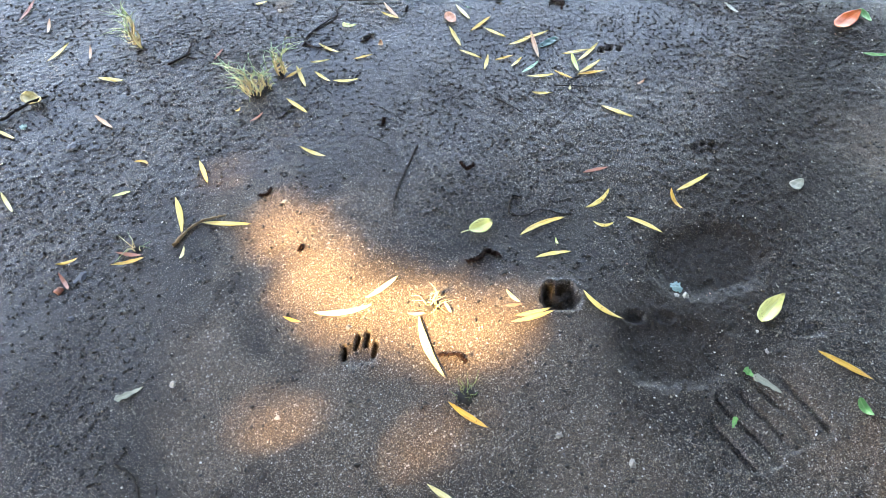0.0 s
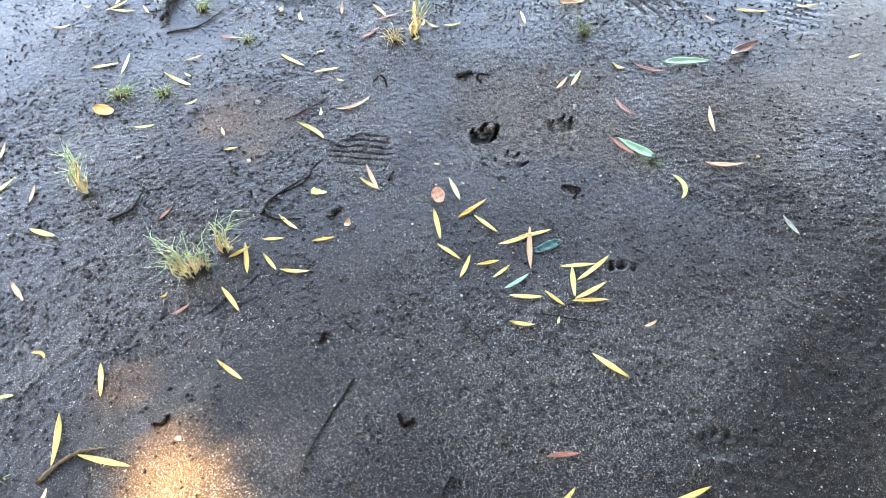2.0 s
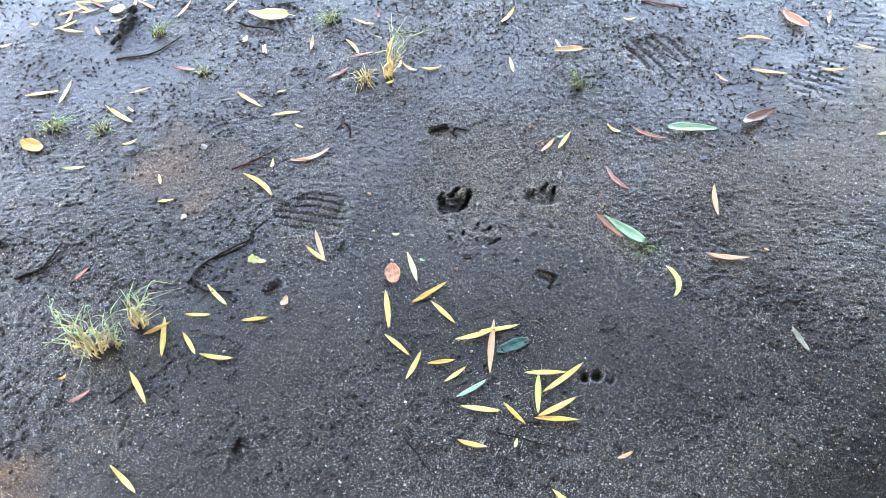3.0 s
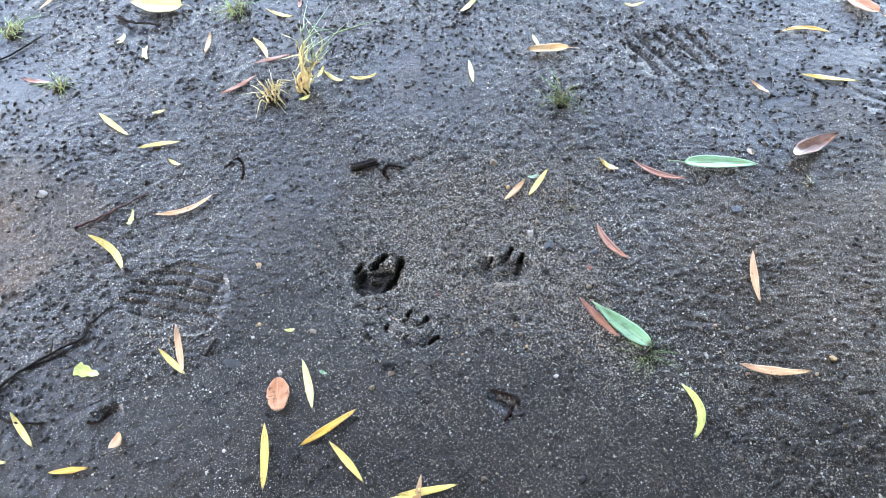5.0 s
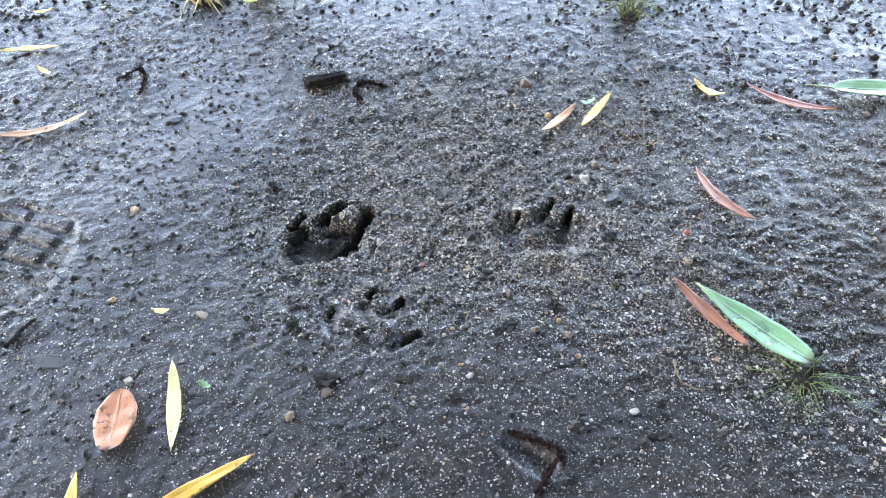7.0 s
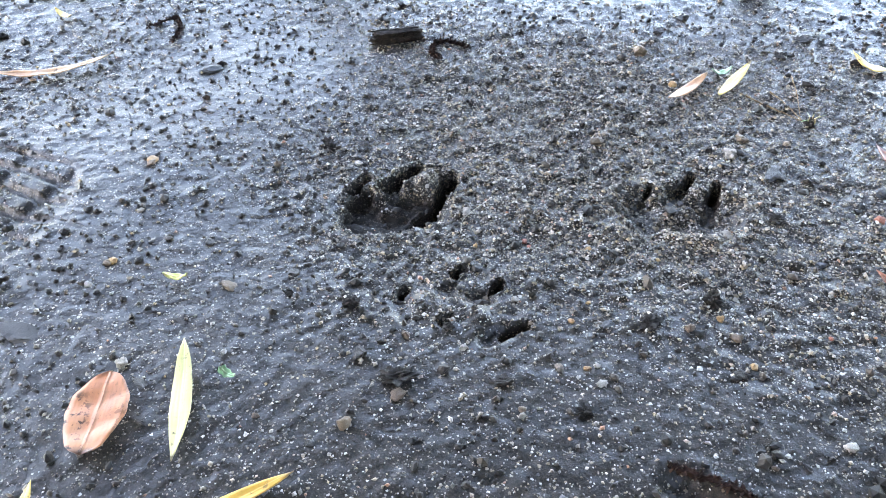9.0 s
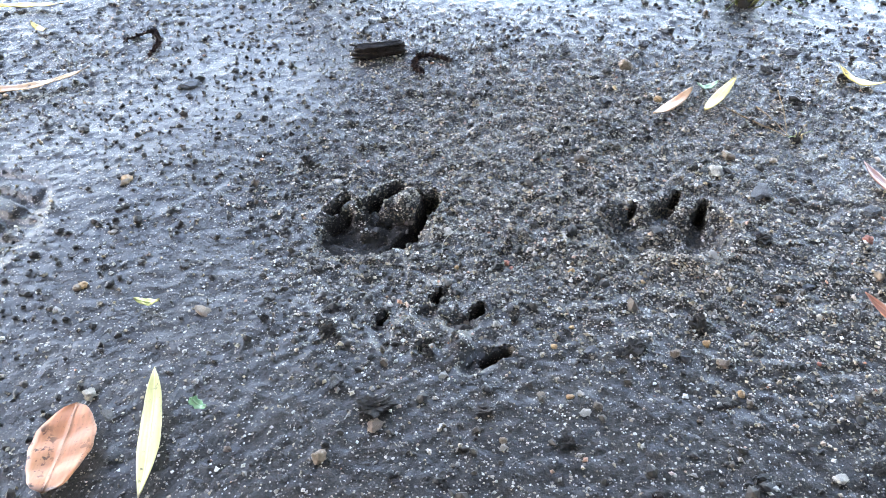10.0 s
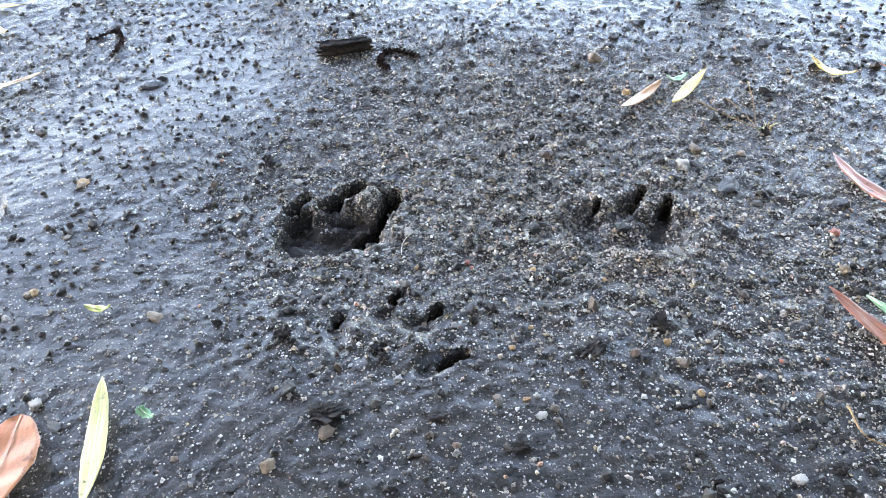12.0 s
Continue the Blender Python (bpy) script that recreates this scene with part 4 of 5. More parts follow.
leaf("Y", 0.0544, -0.3017, 18.9, 0.0684)
leaf("Y", 0.0937, -0.2869, 13.1, 0.0665)
leaf("T", 0.0818, -0.3220, -92.0, 0.1036)
leaf("Y", -0.0705, -0.3259, -39.9, 0.0599)
leaf("Y", -0.0397, -0.3615, 70.2, 0.0581)
leaf("O", 0.0037, -0.3531, 11.4, 0.0465)
leaf("Y", 0.0270, -0.3754, 41.7, 0.0451)
leaf("S", 0.0544, -0.3987, 35.8, 0.0593)
leaf("Y", 0.1686, -0.3639, 3.6, 0.0679)
leaf("Y", 0.1950, -0.3725, 40.7, 0.0854)
leaf("L", 0.1556, -0.4025, -90.7, 0.0710)
leaf("Y", 0.1851, -0.4229, 30.9, 0.0706)
leaf("O", 0.1832, -0.4426, 0.6, 0.0679)
leaf("Y", 0.0697, -0.4330, -4.2, 0.0627)
leaf("O", 0.1204, -0.4374, -45.8, 0.0488)
leaf("Y", -0.4732, -0.4225, -51.2, 0.0717)
leaf("O", -0.4749, -0.3128, 34.8, 0.0500)
leaf("Y", -0.4599, -0.3302, -76.8, 0.0791)
leaf("Y", -0.4114, -0.3417, -51.4, 0.0534)
leaf("Y", -0.3597, -0.3633, -4.9, 0.0586)
leaf("Y", -0.4132, -0.2839, 1.3, 0.0465)
leaf("O", -0.3146, -0.2879, 10.5, 0.0472)
leaf("Y", -0.3897, -0.2447, -42.0, 0.0620)
leaf("B", -0.6483, -0.2096, 59.4, 0.0415)
leaf("B", -0.5615, -0.4421, 39.7, 0.0380)
leaf("O", -0.6024, -0.4112, 39.7, 0.0160)
leaf("Y", -0.8891, -0.2542, -15.2, 0.0599)
leaf("T", -0.2313, -0.1299, -66.7, 0.0742)
leaf("Y", -0.2344, -0.1485, -37.1, 0.0561)
leaf("Y", -0.3769, 0.0106, -39.7, 0.0889, 0.0099)
leaf("T", -0.2897, 0.1011, 28.8, 0.0849, -0.0098)
leaf("Y", -0.3626, 0.2138, 12.5, 0.0655, 0.0055)
leaf("Y", -0.4506, 0.2566, -35.8, 0.0830)
leaf("Y", -0.3290, 0.1803, -25.9, 0.0245)
leaf("Y", -0.3858, 0.2871, 22.3, 0.0218)
leaf("Y", -0.2569, 0.4420, -56.3, 0.0676, 0.0056)
leaf("B", -0.2303, 0.4176, 23.0, 0.0635)
leaf("B", -0.2717, 0.3499, 43.8, 0.0675)
leaf("Y", -0.1421, 0.3825, 80.6, 0.0308)
leaf("Y", -0.1173, 0.3685, -33.0, 0.0431)
leaf("Y", -0.0706, 0.3769, 10.5, 0.0468, -0.0076)
leaf("T", -0.3520, 0.4510, 97.1, 0.0516)
leaf("P", -0.4550, 0.4273, -60.7, 0.0366)
leaf("P", -0.5081, 0.4638, 74.2, 0.0270)
leaf("Y", -0.2426, 0.5371, -21.5, 0.0596)
leaf("P", 0.1025, 0.3853, -79.2, 0.0563)
leaf("P", 0.2052, 0.4620, -69.0, 0.0356)
leaf("T", 0.1779, 0.1394, 54.6, 0.0507)
leaf("Y", 0.2100, 0.1535, 62.6, 0.0584)
leaf("S", 0.2020, 0.1642, 18.3, 0.0161)
leaf("Y", 0.3084, 0.1862, -39.8, 0.0346)
leaf("B", 0.3788, 0.1793, -25.8, 0.0816, -0.0078)
leaf("O", 0.6343, 0.4766, -2.0, 0.0800, 0.0152)
leaf("T", 0.5428, 0.3503, -50.4, 0.0406)
leaf("B", 0.3075, 0.0518, -56.1, 0.0709, -0.0073)
leaf("T", 0.4806, 0.0013, -92.3, 0.0797, -0.0026)
leaf("T", 0.4802, -0.1267, -4.8, 0.0792, -0.0030)
leaf("L", 0.3769, -0.1830, -85.4, 0.0670, 0.0150)
leaf("B", 0.2844, -0.0665, -50.2, 0.0722)
leaf("Y", -0.9650, 0.5557, 32.1, 0.0675)
leaf("Y", -0.9511, 0.5051, 42.3, 0.0670)
leaf("Y", -0.9307, 0.4855, -6.7, 0.0697)
leaf("T", -0.9547, 0.5336, 93.2, 0.0564)
leaf("T", -0.9169, 0.5643, 29.0, 0.0563)
leaf("Y", -0.9184, 0.6023, 8.0, 0.0974)
leaf("B", -0.9077, 0.5930, -29.5, 0.0624)
leaf("T", -0.8697, 0.4877, -53.3, 0.0455)
leaf("O", -1.0286, 0.5036, 1.1, 0.0255)
leaf("Y", -1.0721, 0.4235, 10.8, 0.0528)
leaf("T", -0.7850, 0.5956, -31.7, 0.0704)
leaf("T", -0.6872, 0.5823, 75.6, 0.0702)
leaf("P", -0.5744, 0.5962, 67.1, 0.0602)
leaf("P", -0.5120, 0.4694, 65.1, 0.0213)
leaf("P", -0.4569, 0.4330, 93.5, 0.0343)
leaf("T", -0.3519, 0.4558, -86.1, 0.0564)
leaf("Y", -0.9157, 0.2689, 15.5, 0.0753)
leaf("P", -0.8654, 0.2727, 90.5, 0.0786)
leaf("Y", -0.7157, 0.1993, -33.7, 0.0971)
leaf("P", -0.6987, 0.2188, -38.7, 0.0252)
leaf("T", -0.6993, 0.2842, 28.9, 0.0514)
leaf("Y", -0.6666, 0.1182, 32.8, 0.0348)
leaf("L", -0.7582, 0.0467, 4.8, 0.0536)
leaf("T", -0.5750, 0.0217, -66.5, 0.0290)
leaf("Y", -0.5463, -0.0312, 15.4, 0.0315)
leaf("B", -0.6209, 0.3584, -12.1, 0.0642)
leaf("Y", 0.0917, 0.5632, 63.2, 0.0714)
leaf("Y", 0.3689, 0.5549, 6.7, 0.0359)
leaf("T", 0.8147, 0.5711, -108.1, 0.0558)
leaf("Y", 0.8668, 0.4686, -20.0, 0.0422)
leaf("O", 0.7801, 0.3840, 6.7, 0.0663)
leaf("Y", 0.6470, 0.3707, -10.8, 0.0823)
leaf("Y", 0.8315, 0.1946, 23.2, 0.0424)
leaf("B", -0.2130, 0.5688, 96.7, 0.0385)
leaf("O", -0.934, 0.574, -33, 0.061)
leaf("T", -0.817, 0.604, 99, 0.054)
leaf("Y", -0.829, 0.535, 44, 0.048)

broad("leaf", "pink", "salmon-pink oval fallen leaf with dark blotches", -0.0941, -0.1842, -77.9, 0.0450, 0.026, lift=0.002)
broad("leaf", "sage", "long pale green leaf turned underside up", 0.4629, 0.1888, -2.3, 0.1004, 0.024, "ovate", 0.003, 0.003, 0.25, 0.024)
broad("leaf", "sage", "thick sage-green leaf with water drops over grass", 0.3095, -0.0751, -41.4, 0.0895, 0.022, "club", 0.0, 0.003, 0.18, ride=0.006, drops=16)
broad("leaf", "plum", "curled plum-brown dead leaf on gritty mud", 0.5959, 0.2216, 34.3, 0.0815, 0.026, "ovate", 0.005, 0.009, 0.5, twist=1.1)
broad("leaf", "peach", "broad peach-coloured dry leaf curled on mud", 0.2248, 0.4362, 184.7, 0.0678, 0.020, "oval", -0.003, 0.005, 0.5, 0.018)
broad("leaf", "lemon", "torn lime-green leaf scrap on dark mud", -0.3367, -0.1668, -11.1, 0.0359, 0.022, "torn", lift=0.004)
broad("leaf", "lemon", "tiny lime-green leaf scrap on mud", -0.3617, 0.0752, 95.8, 0.0291, 0.010, "torn")
broad("leaf", "deep", "dark wet blue-green leaf pressed into mud", 0.1161, -0.3167, 26.0, 0.0584, 0.020, "oval", lift=0.0, ride=0.0008)
broad("leaf", "cream", "large pale cream-yellow leaf on a shoe print", -0.4765, 0.5625, 174.2, 0.1025, 0.042, "ovate", 0.004, 0.005, 0.22, 0.02, twist=0.3)
broad("leaf", "cream", "small cream leaf scrap beside dark bark", -0.8510, 0.5742, 39.6, 0.0394, 0.032, "oval")
broad("leaf", "amber", "amber-orange oval fallen leaf on wet mud", -0.8726, 0.1086, -25.7, 0.0623, 0.030, "oval")
broad("leaf", "pink", "salmon-orange broad fallen leaf with thin stalk", 0.7362, 0.5632, 123.9, 0.0791, 0.032, "ovate", 0.006, 0.005, 0.25, 0.028)
broad("leaf", "lemon", "pale lime broad leaf with a pointed tip", -0.1387, -0.8255, 16.9, 0.0486, 0.030, "oval", 0.0, 0.006, 0.3, 0.018)
broad("leaf", "lemon", "folded pale yellow broad leaf on dark mud", 0.3249, -1.0957, 36.6, 0.0790, 0.031, "ovate", 0.003, 0.006, 0.3, twist=0.6)
broad("leaf", "red", "bright orange-red broad fallen leaf on mud", 0.8153, -0.3832, 31.3, 0.0972, 0.040, "ovate", 0.004, 0.006, 0.14, twist=0.3)
broad("leaf", "green", "small fresh green leaf beside an orange one", 0.8586, -0.3755, -85.1, 0.0494, 0.020, "ovate")
broad("leaf", "green", "slender green leaf lying on grey mud", 0.8172, -0.5064, -16.4, 0.0557, 0.010, "lance")
broad("leaf", "cream", "curled cream leaf caught on a dark stick", -1.0589, -0.2935, -32.7, 0.0557, 0.034, "ovate", 0, 0.012, 0.4)
broad("leaf", "grey", "torn grey-green leaf half mud-covered", 0.2579, -1.2319, -49.1, 0.0526, 0.018, "torn", 0.003)
broad("leaf", "green", "small torn green leaf scrap on ribbed print", 0.2383, -1.2060, -59.1, 0.0221, 0.016, "torn")
broad("leaf", "green", "small green leaf scrap on ribbed mud", 0.1814, -1.2840, -125.4, 0.0221, 0.010, "torn")
broad("leaf", "green", "small green seedling leaf on brown mud", 0.3916, -1.2959, -75.3, 0.0342, 0.016, "ovate", lift=0.008)
broad("leaf", "grey", "small pale grey-green leaf on mud", 0.4866, -0.8348, 28.7, 0.0366, 0.024, "ovate")
broad("leaf", "grey", "narrow grey leaf sliver on wet mud", 0.5675, -0.2895, -67.9, 0.0493, 0.009, "lance")
broad("leaf", "grey", "pale grey-white bark flake on dark mud", -0.7784, -1.0664, 17.9, 0.0522, 0.016, "torn")
broad("leaf", "lemon", "tiny pale lime leaf tip on silt", -0.0973, -0.0967, 7.4, 0.0137, 0.004, "lance")
broad("leaf", "sage", "tiny pale sage leaf scrap on mud", -0.0441, -0.1536, -18.9, 0.0098, 0.006, "torn")
broad("leaf", "lemon", "tiny lime leaf scrap beside straw tuft", -0.1569, 0.3217, 36.4, 0.0211, 0.007, "lance")
broad("leaf", "lemon", "tiny lime leaf scrap on wet mud", -0.0057, -0.8832, 90.2, 0.0159, 0.007, "torn")

# ---- grass ----
tuft("pale green grass tuft with straw-coloured stems", -0.5630, -0.3600, 8, 0.092, 0.060, GRASS, (-0.010, 0.016), 0.0012, 8, 0.020)
tuft("pale green grass tuft with straw-coloured stems", -0.5371, -0.3478, 4, 0.052, 0.036, GRASS, (0.0, 0.006), 0.0011, 2, 0.012)
tuft("upright pale green grass tuft with feathery leaves", -0.5059, -0.3093, 3, 0.090, 0.040, GRASS, (0.008, 0.018), 0.0013, 4, 0.012)
tuft("tall straw-yellow grass tuft leaning over", -0.8395, -0.1411, 4, 0.105, 0.032, GRASS, (-0.030, 0.040), 0.0013, 5, 0.012)
tuft("low yellowed grass tuft on wet mud", -0.8495, 0.1615, 34, 0.036, 0.038, GREEN_GRASS, (0.010, 0.006), 0.0008, 3, 0.016)
tuft("low withered grass tuft beside yellow leaf", -0.7417, 0.1584, 24, 0.030, 0.038, GREEN_GRASS, (0, 0.004), 0.0008, 1, 0.016)
tuft("low bright green grass tuft on mud", -0.3216, 0.5482, 40, 0.034, 0.042, GREEN_GRASS, (0, 0), 0.0008, 0, 0.02)
tuft("small green grass tuft among fallen leaves", -0.7226, 0.4872, 26, 0.036, 0.045, GREEN_GRASS, (0.01, 0), 0.0008, 1, 0.016)
tuft("small green grass tuft beside a rust leaf", -0.5745, 0.3438, 26, 0.030, 0.034, GREEN_GRASS, (0, 0), 0.0008, 0, 0.014)
tuft("tall straw-coloured plant with feathery green tips", -0.1608, 0.3420, 5, 0.075, 0.020, STRAW, (0.006, 0.020), 0.0019, 2, 0.010)
tuft("slender green sprig rising from straw stems", -0.1588, 0.3459, 2, 0.115, 0.034, GRASS, (0.018, 0.050), 0.0014, 3, 0.006)
tuft("withered straw tuft with dry curled stems", -0.2134, 0.3287, 34, 0.034, 0.03, STRAW, (0, 0), 0.0013, 0, 0.018, 0.9)
tuft("fine dark green grass tuft in gritty mud", 0.2440, 0.3153, 34, 0.052, 0.045, DARK_GRASS, (0.002, 0.004), 0.0007, 0, 0.012)
tuft("fine dark grass tuft pinned under a green leaf", 0.3376, -0.1107, 34, 0.016, 0.042, DARK_GRASS, (0, -0.008), 0.00040, 0, 0.009, 0.35)
tuft("small yellow-green grass tuft in sunlit sand", -0.2565, -0.9805, 14, 0.045, 0.03, STRAW, (0, 0.006), 0.001, 1, 0.014)
tuft("thin dark green grass tuft at the sand's edge", -0.2273, -1.1650, 12, 0.05, 0.02, DARK_GRASS, (0.002, 0.004), 0.0008, 0, 0.016)
tuft("small withered sprig over rust leaf", -0.7927, -0.7604, 7, 0.035, 0.045, GRASS, (0.006, 0.004), 0.001, 0, 0.010)
tuft("tiny bright green grass shoot in wet mud", 0.2543, 0.1085, 5, 0.014, 0.007, GRASS, (0.001, 0.001), 0.0007, 0, 0.003)
tuft("tiny green shoot among grey grit", 0.5766, 0.1561, 6, 0.014, 0.02, GRASS, (0, 0), 0.0007, 0, 0.004)

# ---- sticks, stems and catkins ----
twig("thin dark straight twig on wet mud", TWIG, 0.0016, (-0.2284, -0.5884), (-0.2677, -0.6647), (-0.2916, -0.7211), (-0.3027, -0.7705))
twig("dark forked twig half sunk in mud", TWIG, 0.0023, (-0.4511, -0.2189), (-0.4385, -0.1827), (-0.4054, -0.1501), (-0.3626, -0.1172), (-0.3685, -0.0910), forks=2)
twig("short dark root lying in mud", TWIG, 0.0025, (-0.4471, -0.2022), (-0.4256, -0.2285), (-0.3956, -0.2350), (-0.3676, -0.2327))
twig("dark bent twig on wet mud", TWIG, 0.0032, (-0.7657, -0.2216), (-0.7259, -0.1999), (-0.7168, -0.1735), (-0.7086, -0.1394), forks=1)
twig("thick dark wet stick with a leaf on it", WET_STICK, 0.0055, (-1.1618, -0.3906, 0.002), (-1.1219, -0.3554, 0.003), (-1.0810, -0.3143, 0.003), (-1.0272, -0.2845, 0.002), name="stick")
twig("thin dark root curving over brown mud", TWIG, 0.002, (-0.7942, -1.1850), (-0.7612, -1.2117), (-0.7494, -1.2512), (-0.7516, -1.2859))
twig("dark curved twig with a looped end", TWIG, 0.0019, (-0.0477, -0.7677), (-0.0639, -0.7619), (-0.0780, -0.8014), (-0.0475, -0.8111), (-0.0171, -0.8030), (0.0195, -0.8206))
twig("grey-brown curled dead leaf stem by yellow leaf", DRY_STEM, 0.0035, (-0.7232, -0.7667), (-0.6859, -0.7251), (-0.6578, -0.7130), (-0.6247, -0.7088), name="stem")
twig("short dark twig on wet mud", TWIG, 0.0018, (-0.5084, -0.4494), (-0.4873, -0.4246), (-0.4692, -0.4057))
twig("short dark twig pressed flat in mud", TWIG, 0.0020, (-0.0403, -0.4885), (-0.0170, -0.5149), (0.0077, -0.5440))
twig("faint thin twig pressed flat in mud", TWIG, 0.0012, (0.0921, -0.4673), (0.1530, -0.4815), (0.2038, -0.4908))
twig("thin reddish twig on wet mud", RED_TWIG, 0.0020, (-0.4397, 0.0550), (-0.3933, 0.0873), (-0.3516, 0.1239), forks=1)
twig("dark muddy branched twig sunk in mud", TWIG, 0.0018, (-0.4204, -0.1630, -0.001), (-0.3874, -0.1450, -0.001), (-0.3666, -0.1222, 0), (-0.3615, -0.0957, -0.001), (-0.3414, -0.0679, -0.001), forks=1)
twig("short dark muddy twig in wet mud", TWIG, 0.0022, (-0.1971, -0.1371), (-0.1931, -0.1243), (-0.1881, -0.1116))
twig("long thin dark twig over wet mud", TWIG, 0.0022, (-0.7911, 0.3918), (-0.7138, 0.4147), (-0.6639, 0.4784), forks=1)
twig("thick dark wet bark stick among leaves", WET_STICK, 0.0110, (-0.8059, 0.5714, 0.002), (-0.8115, 0.5070, 0.002), (-0.8143, 0.4373, 0.0), name="stick", rough=0.10)
twig("thin reddish stick on grey mud", RED_TWIG, 0.0025, (0.4016, 0.6280), (0.4519, 0.6147), (0.5032, 0.5984))
twig("thin dry brown grass stem on wet mud", DRY_STEM, 0.0006, (0.2139, 0.1407), (0.2302, 0.1255), (0.2488, 0.1103), name="stem")
twig("thin dry brown grass stem on wet mud", DRY_STEM, 0.0006, (0.2339, 0.1456), (0.2425, 0.1297), (0.2499, 0.1093), name="stem")
twig("thin dry brown grass stem on wet mud", DRY_STEM, 0.0005, (0.2499, 0.1645, 0.004), (0.2505, 0.1402, 0.003), (0.2489, 0.1137), name="stem")
twig("fine pale curved fibre on gritty mud", FIBRE, 0.00022, (0.0454, -0.0339, 0.002), (0.0455, -0.0213, 0.003), (0.0580, -0.0007, 0.003), name="fibre", rough=0.05)
twig("short dry grass stem on mud", DRY_STEM, 0.0006, (0.2578, -0.1051), (0.2622, -0.1199), (0.2753, -0.1257), name="stem")
catkin("bent dark brown catkin on gritty mud", 0.0021, (-0.0030, 0.1556), (-0.0112, 0.1666), (-0.0091, 0.1817), (0.0033, 0.1817), (0.0136, 0.1772))
catkin("bent dark brown catkin on wet silt", 0.0018, (-0.2510, 0.1756), (-0.2380, 0.1922), (-0.2309, 0.1904), (-0.2226, 0.1752), (-0.2204, 0.1538))
catkin("bent dark brown catkin on dark mud", 0.0020, (0.1567, -0.1672), (0.1717, -0.1700), (0.1878, -0.1758), (0.1807, -0.1896), (0.1746, -0.2041))
catkin("short dark catkin stub on wet mud", 0.0020, (-0.3149, -0.2302), (-0.3009, -0.2281), (-0.2918, -0.2162))
catkin("dark broken catkin clump on dark mud", 0.0042, (-0.1770, -0.8989), (-0.1537, -0.8938), (-0.1385, -0.8809), (-0.1182, -0.8947))
catkin("small red-brown catkin on sunlit sand", 0.0026, (-0.5587, -0.6672), (-0.5427, -0.6671), (-0.5346, -0.6523))
catkin("small red-brown catkin on sunlit sand", 0.003, (-0.4859, -0.8176), (-0.4799, -0.8067))
catkin("bent red-brown catkin on shaded sand", 0.0032, (-0.2597, -1.0817), (-0.2273, -1.0876), (-0.2172, -1.1024))
catkin("small dark catkin on wet mud", 0.0032, (-0.2936, -0.5178), (-0.2885, -0.4981))
catkin("small dark catkin on wet mud", 0.003, (-0.1495, -0.6568), (-0.1391, -0.6765), (-0.1240, -0.6665))


def bark_chip(label, x, y, turn, length, width, tall):
    """A broken chip of bark: layered, ragged at both ends."""
    rng = seed_of(x, y)
    top = tagged(new("bark_chip"), label, "bark")
    top.matrix_world = pose(x, y, swell_at(x, y) + 0.001, 3, 0, turn)
    for n in range(2):
        bm = bmesh.new()
        bmesh.ops.create_cube(bm, size=1)
        bmesh.ops.subdivide_edges(bm, edges=bm.edges[:], cuts=7, use_grid_fill=True)
        for v in bm.verts:
            p = v.co.copy()
            q = Vector((p.x * 6 + n * 9, p.y * 3, p.z * 3 + n))
            v.co = Vector((p.x * length * (1 - 0.08 * n) + length * 0.16 * noise.noise(q * 1.3) * abs(p.x) * 2, p.y * width * (1 - 0.25 * n) * (1 - 0.5 * abs(p.x)) + width * 0.3 * noise.noise(q * 0.6), (p.z * 0.5 + 0.25 + 0.45 * n) * tall + 0.0010 * noise.noise(q * 1.7)))
        bmesh.ops.recalc_face_normals(bm, faces=bm.faces)
        part("bark_layer", bm, TWIG, top)
    return top


bark_chip("black wet chip of layered bark on grit", -0.0417, 0.1809, 23.1, 0.0378, 0.010, 0.009)
stone("coal", -0.1583, -0.1455, 0.018, 0.2, 1.6, -5)
twig("short dark bent twig beside pale leaf", TWIG, 0.0030, (-0.5399, 0.5293), (-0.5104, 0.5155), (-0.4759, 0.5113), (-0.4515, 0.5067))

# ---- stones ----
stone("soil", -0.0330, -1.0020, 0.020, 0.7, 1.2)
stone("soil", -0.0130, -0.9960, 0.014, 0.8, 1.2)
stone("soil", -0.0420, -0.9840, 0.012, 0.8, 1.2)
stone("soil", -0.0553, 0.0406, 0.0085, 0.70, 1.20)
stone("soil", -0.0008, -0.0974, 0.0078, 0.80, 1.10)
stone("coal", 0.0115, -0.1280, 0.0094, 0.60, 1.20)
stone("soil", 0.0329, -0.1396, 0.0117, 0.55, 1.50)
stone("brown", 0.0357, -0.1494, 0.0068, 0.45, 1.40)
stone("soil", 0.1801, -0.0667, 0.0086, 0.80, 1.20)
stone("ochre", 0.1837, -0.0773, 0.0042, 0.80, 1.20)
stone("soil", 0.1489, -0.0864, 0.0089, 0.50, 1.40)
stone("slate", 0.1296, -0.0901, 0.0068, 0.25, 1.50)
stone("coal", 0.1908, -0.1114, 0.0070, 0.60, 1.20)
stone("ochre", 0.1971, -0.1055, 0.0039, 0.70, 1.20)
stone("pale", 0.2007, 0.0643, 0.0103, 0.60, 1.30)
stone("slate", 0.2249, 0.0474, 0.0178, 0.35, 1.30)
stone("brown", 0.2093, 0.0858, 0.0083, 0.70, 1.20)
stone("coal", 0.2350, 0.0798, 0.0062, 0.80, 1.10)
stone("slate", 0.0040, -0.0479, 0.0067, 0.30, 1.40)
stone("pale", 0.0452, -0.0135, 0.0054, 0.40, 1.50)
stone("pale", 0.0804, -0.0050, 0.0028, 0.60, 1.90)
stone("pale", 0.1928, -0.0116, 0.0057, 0.40, 1.60)
stone("pale", -0.0315, 0.0246, 0.0054, 0.40, 1.50)
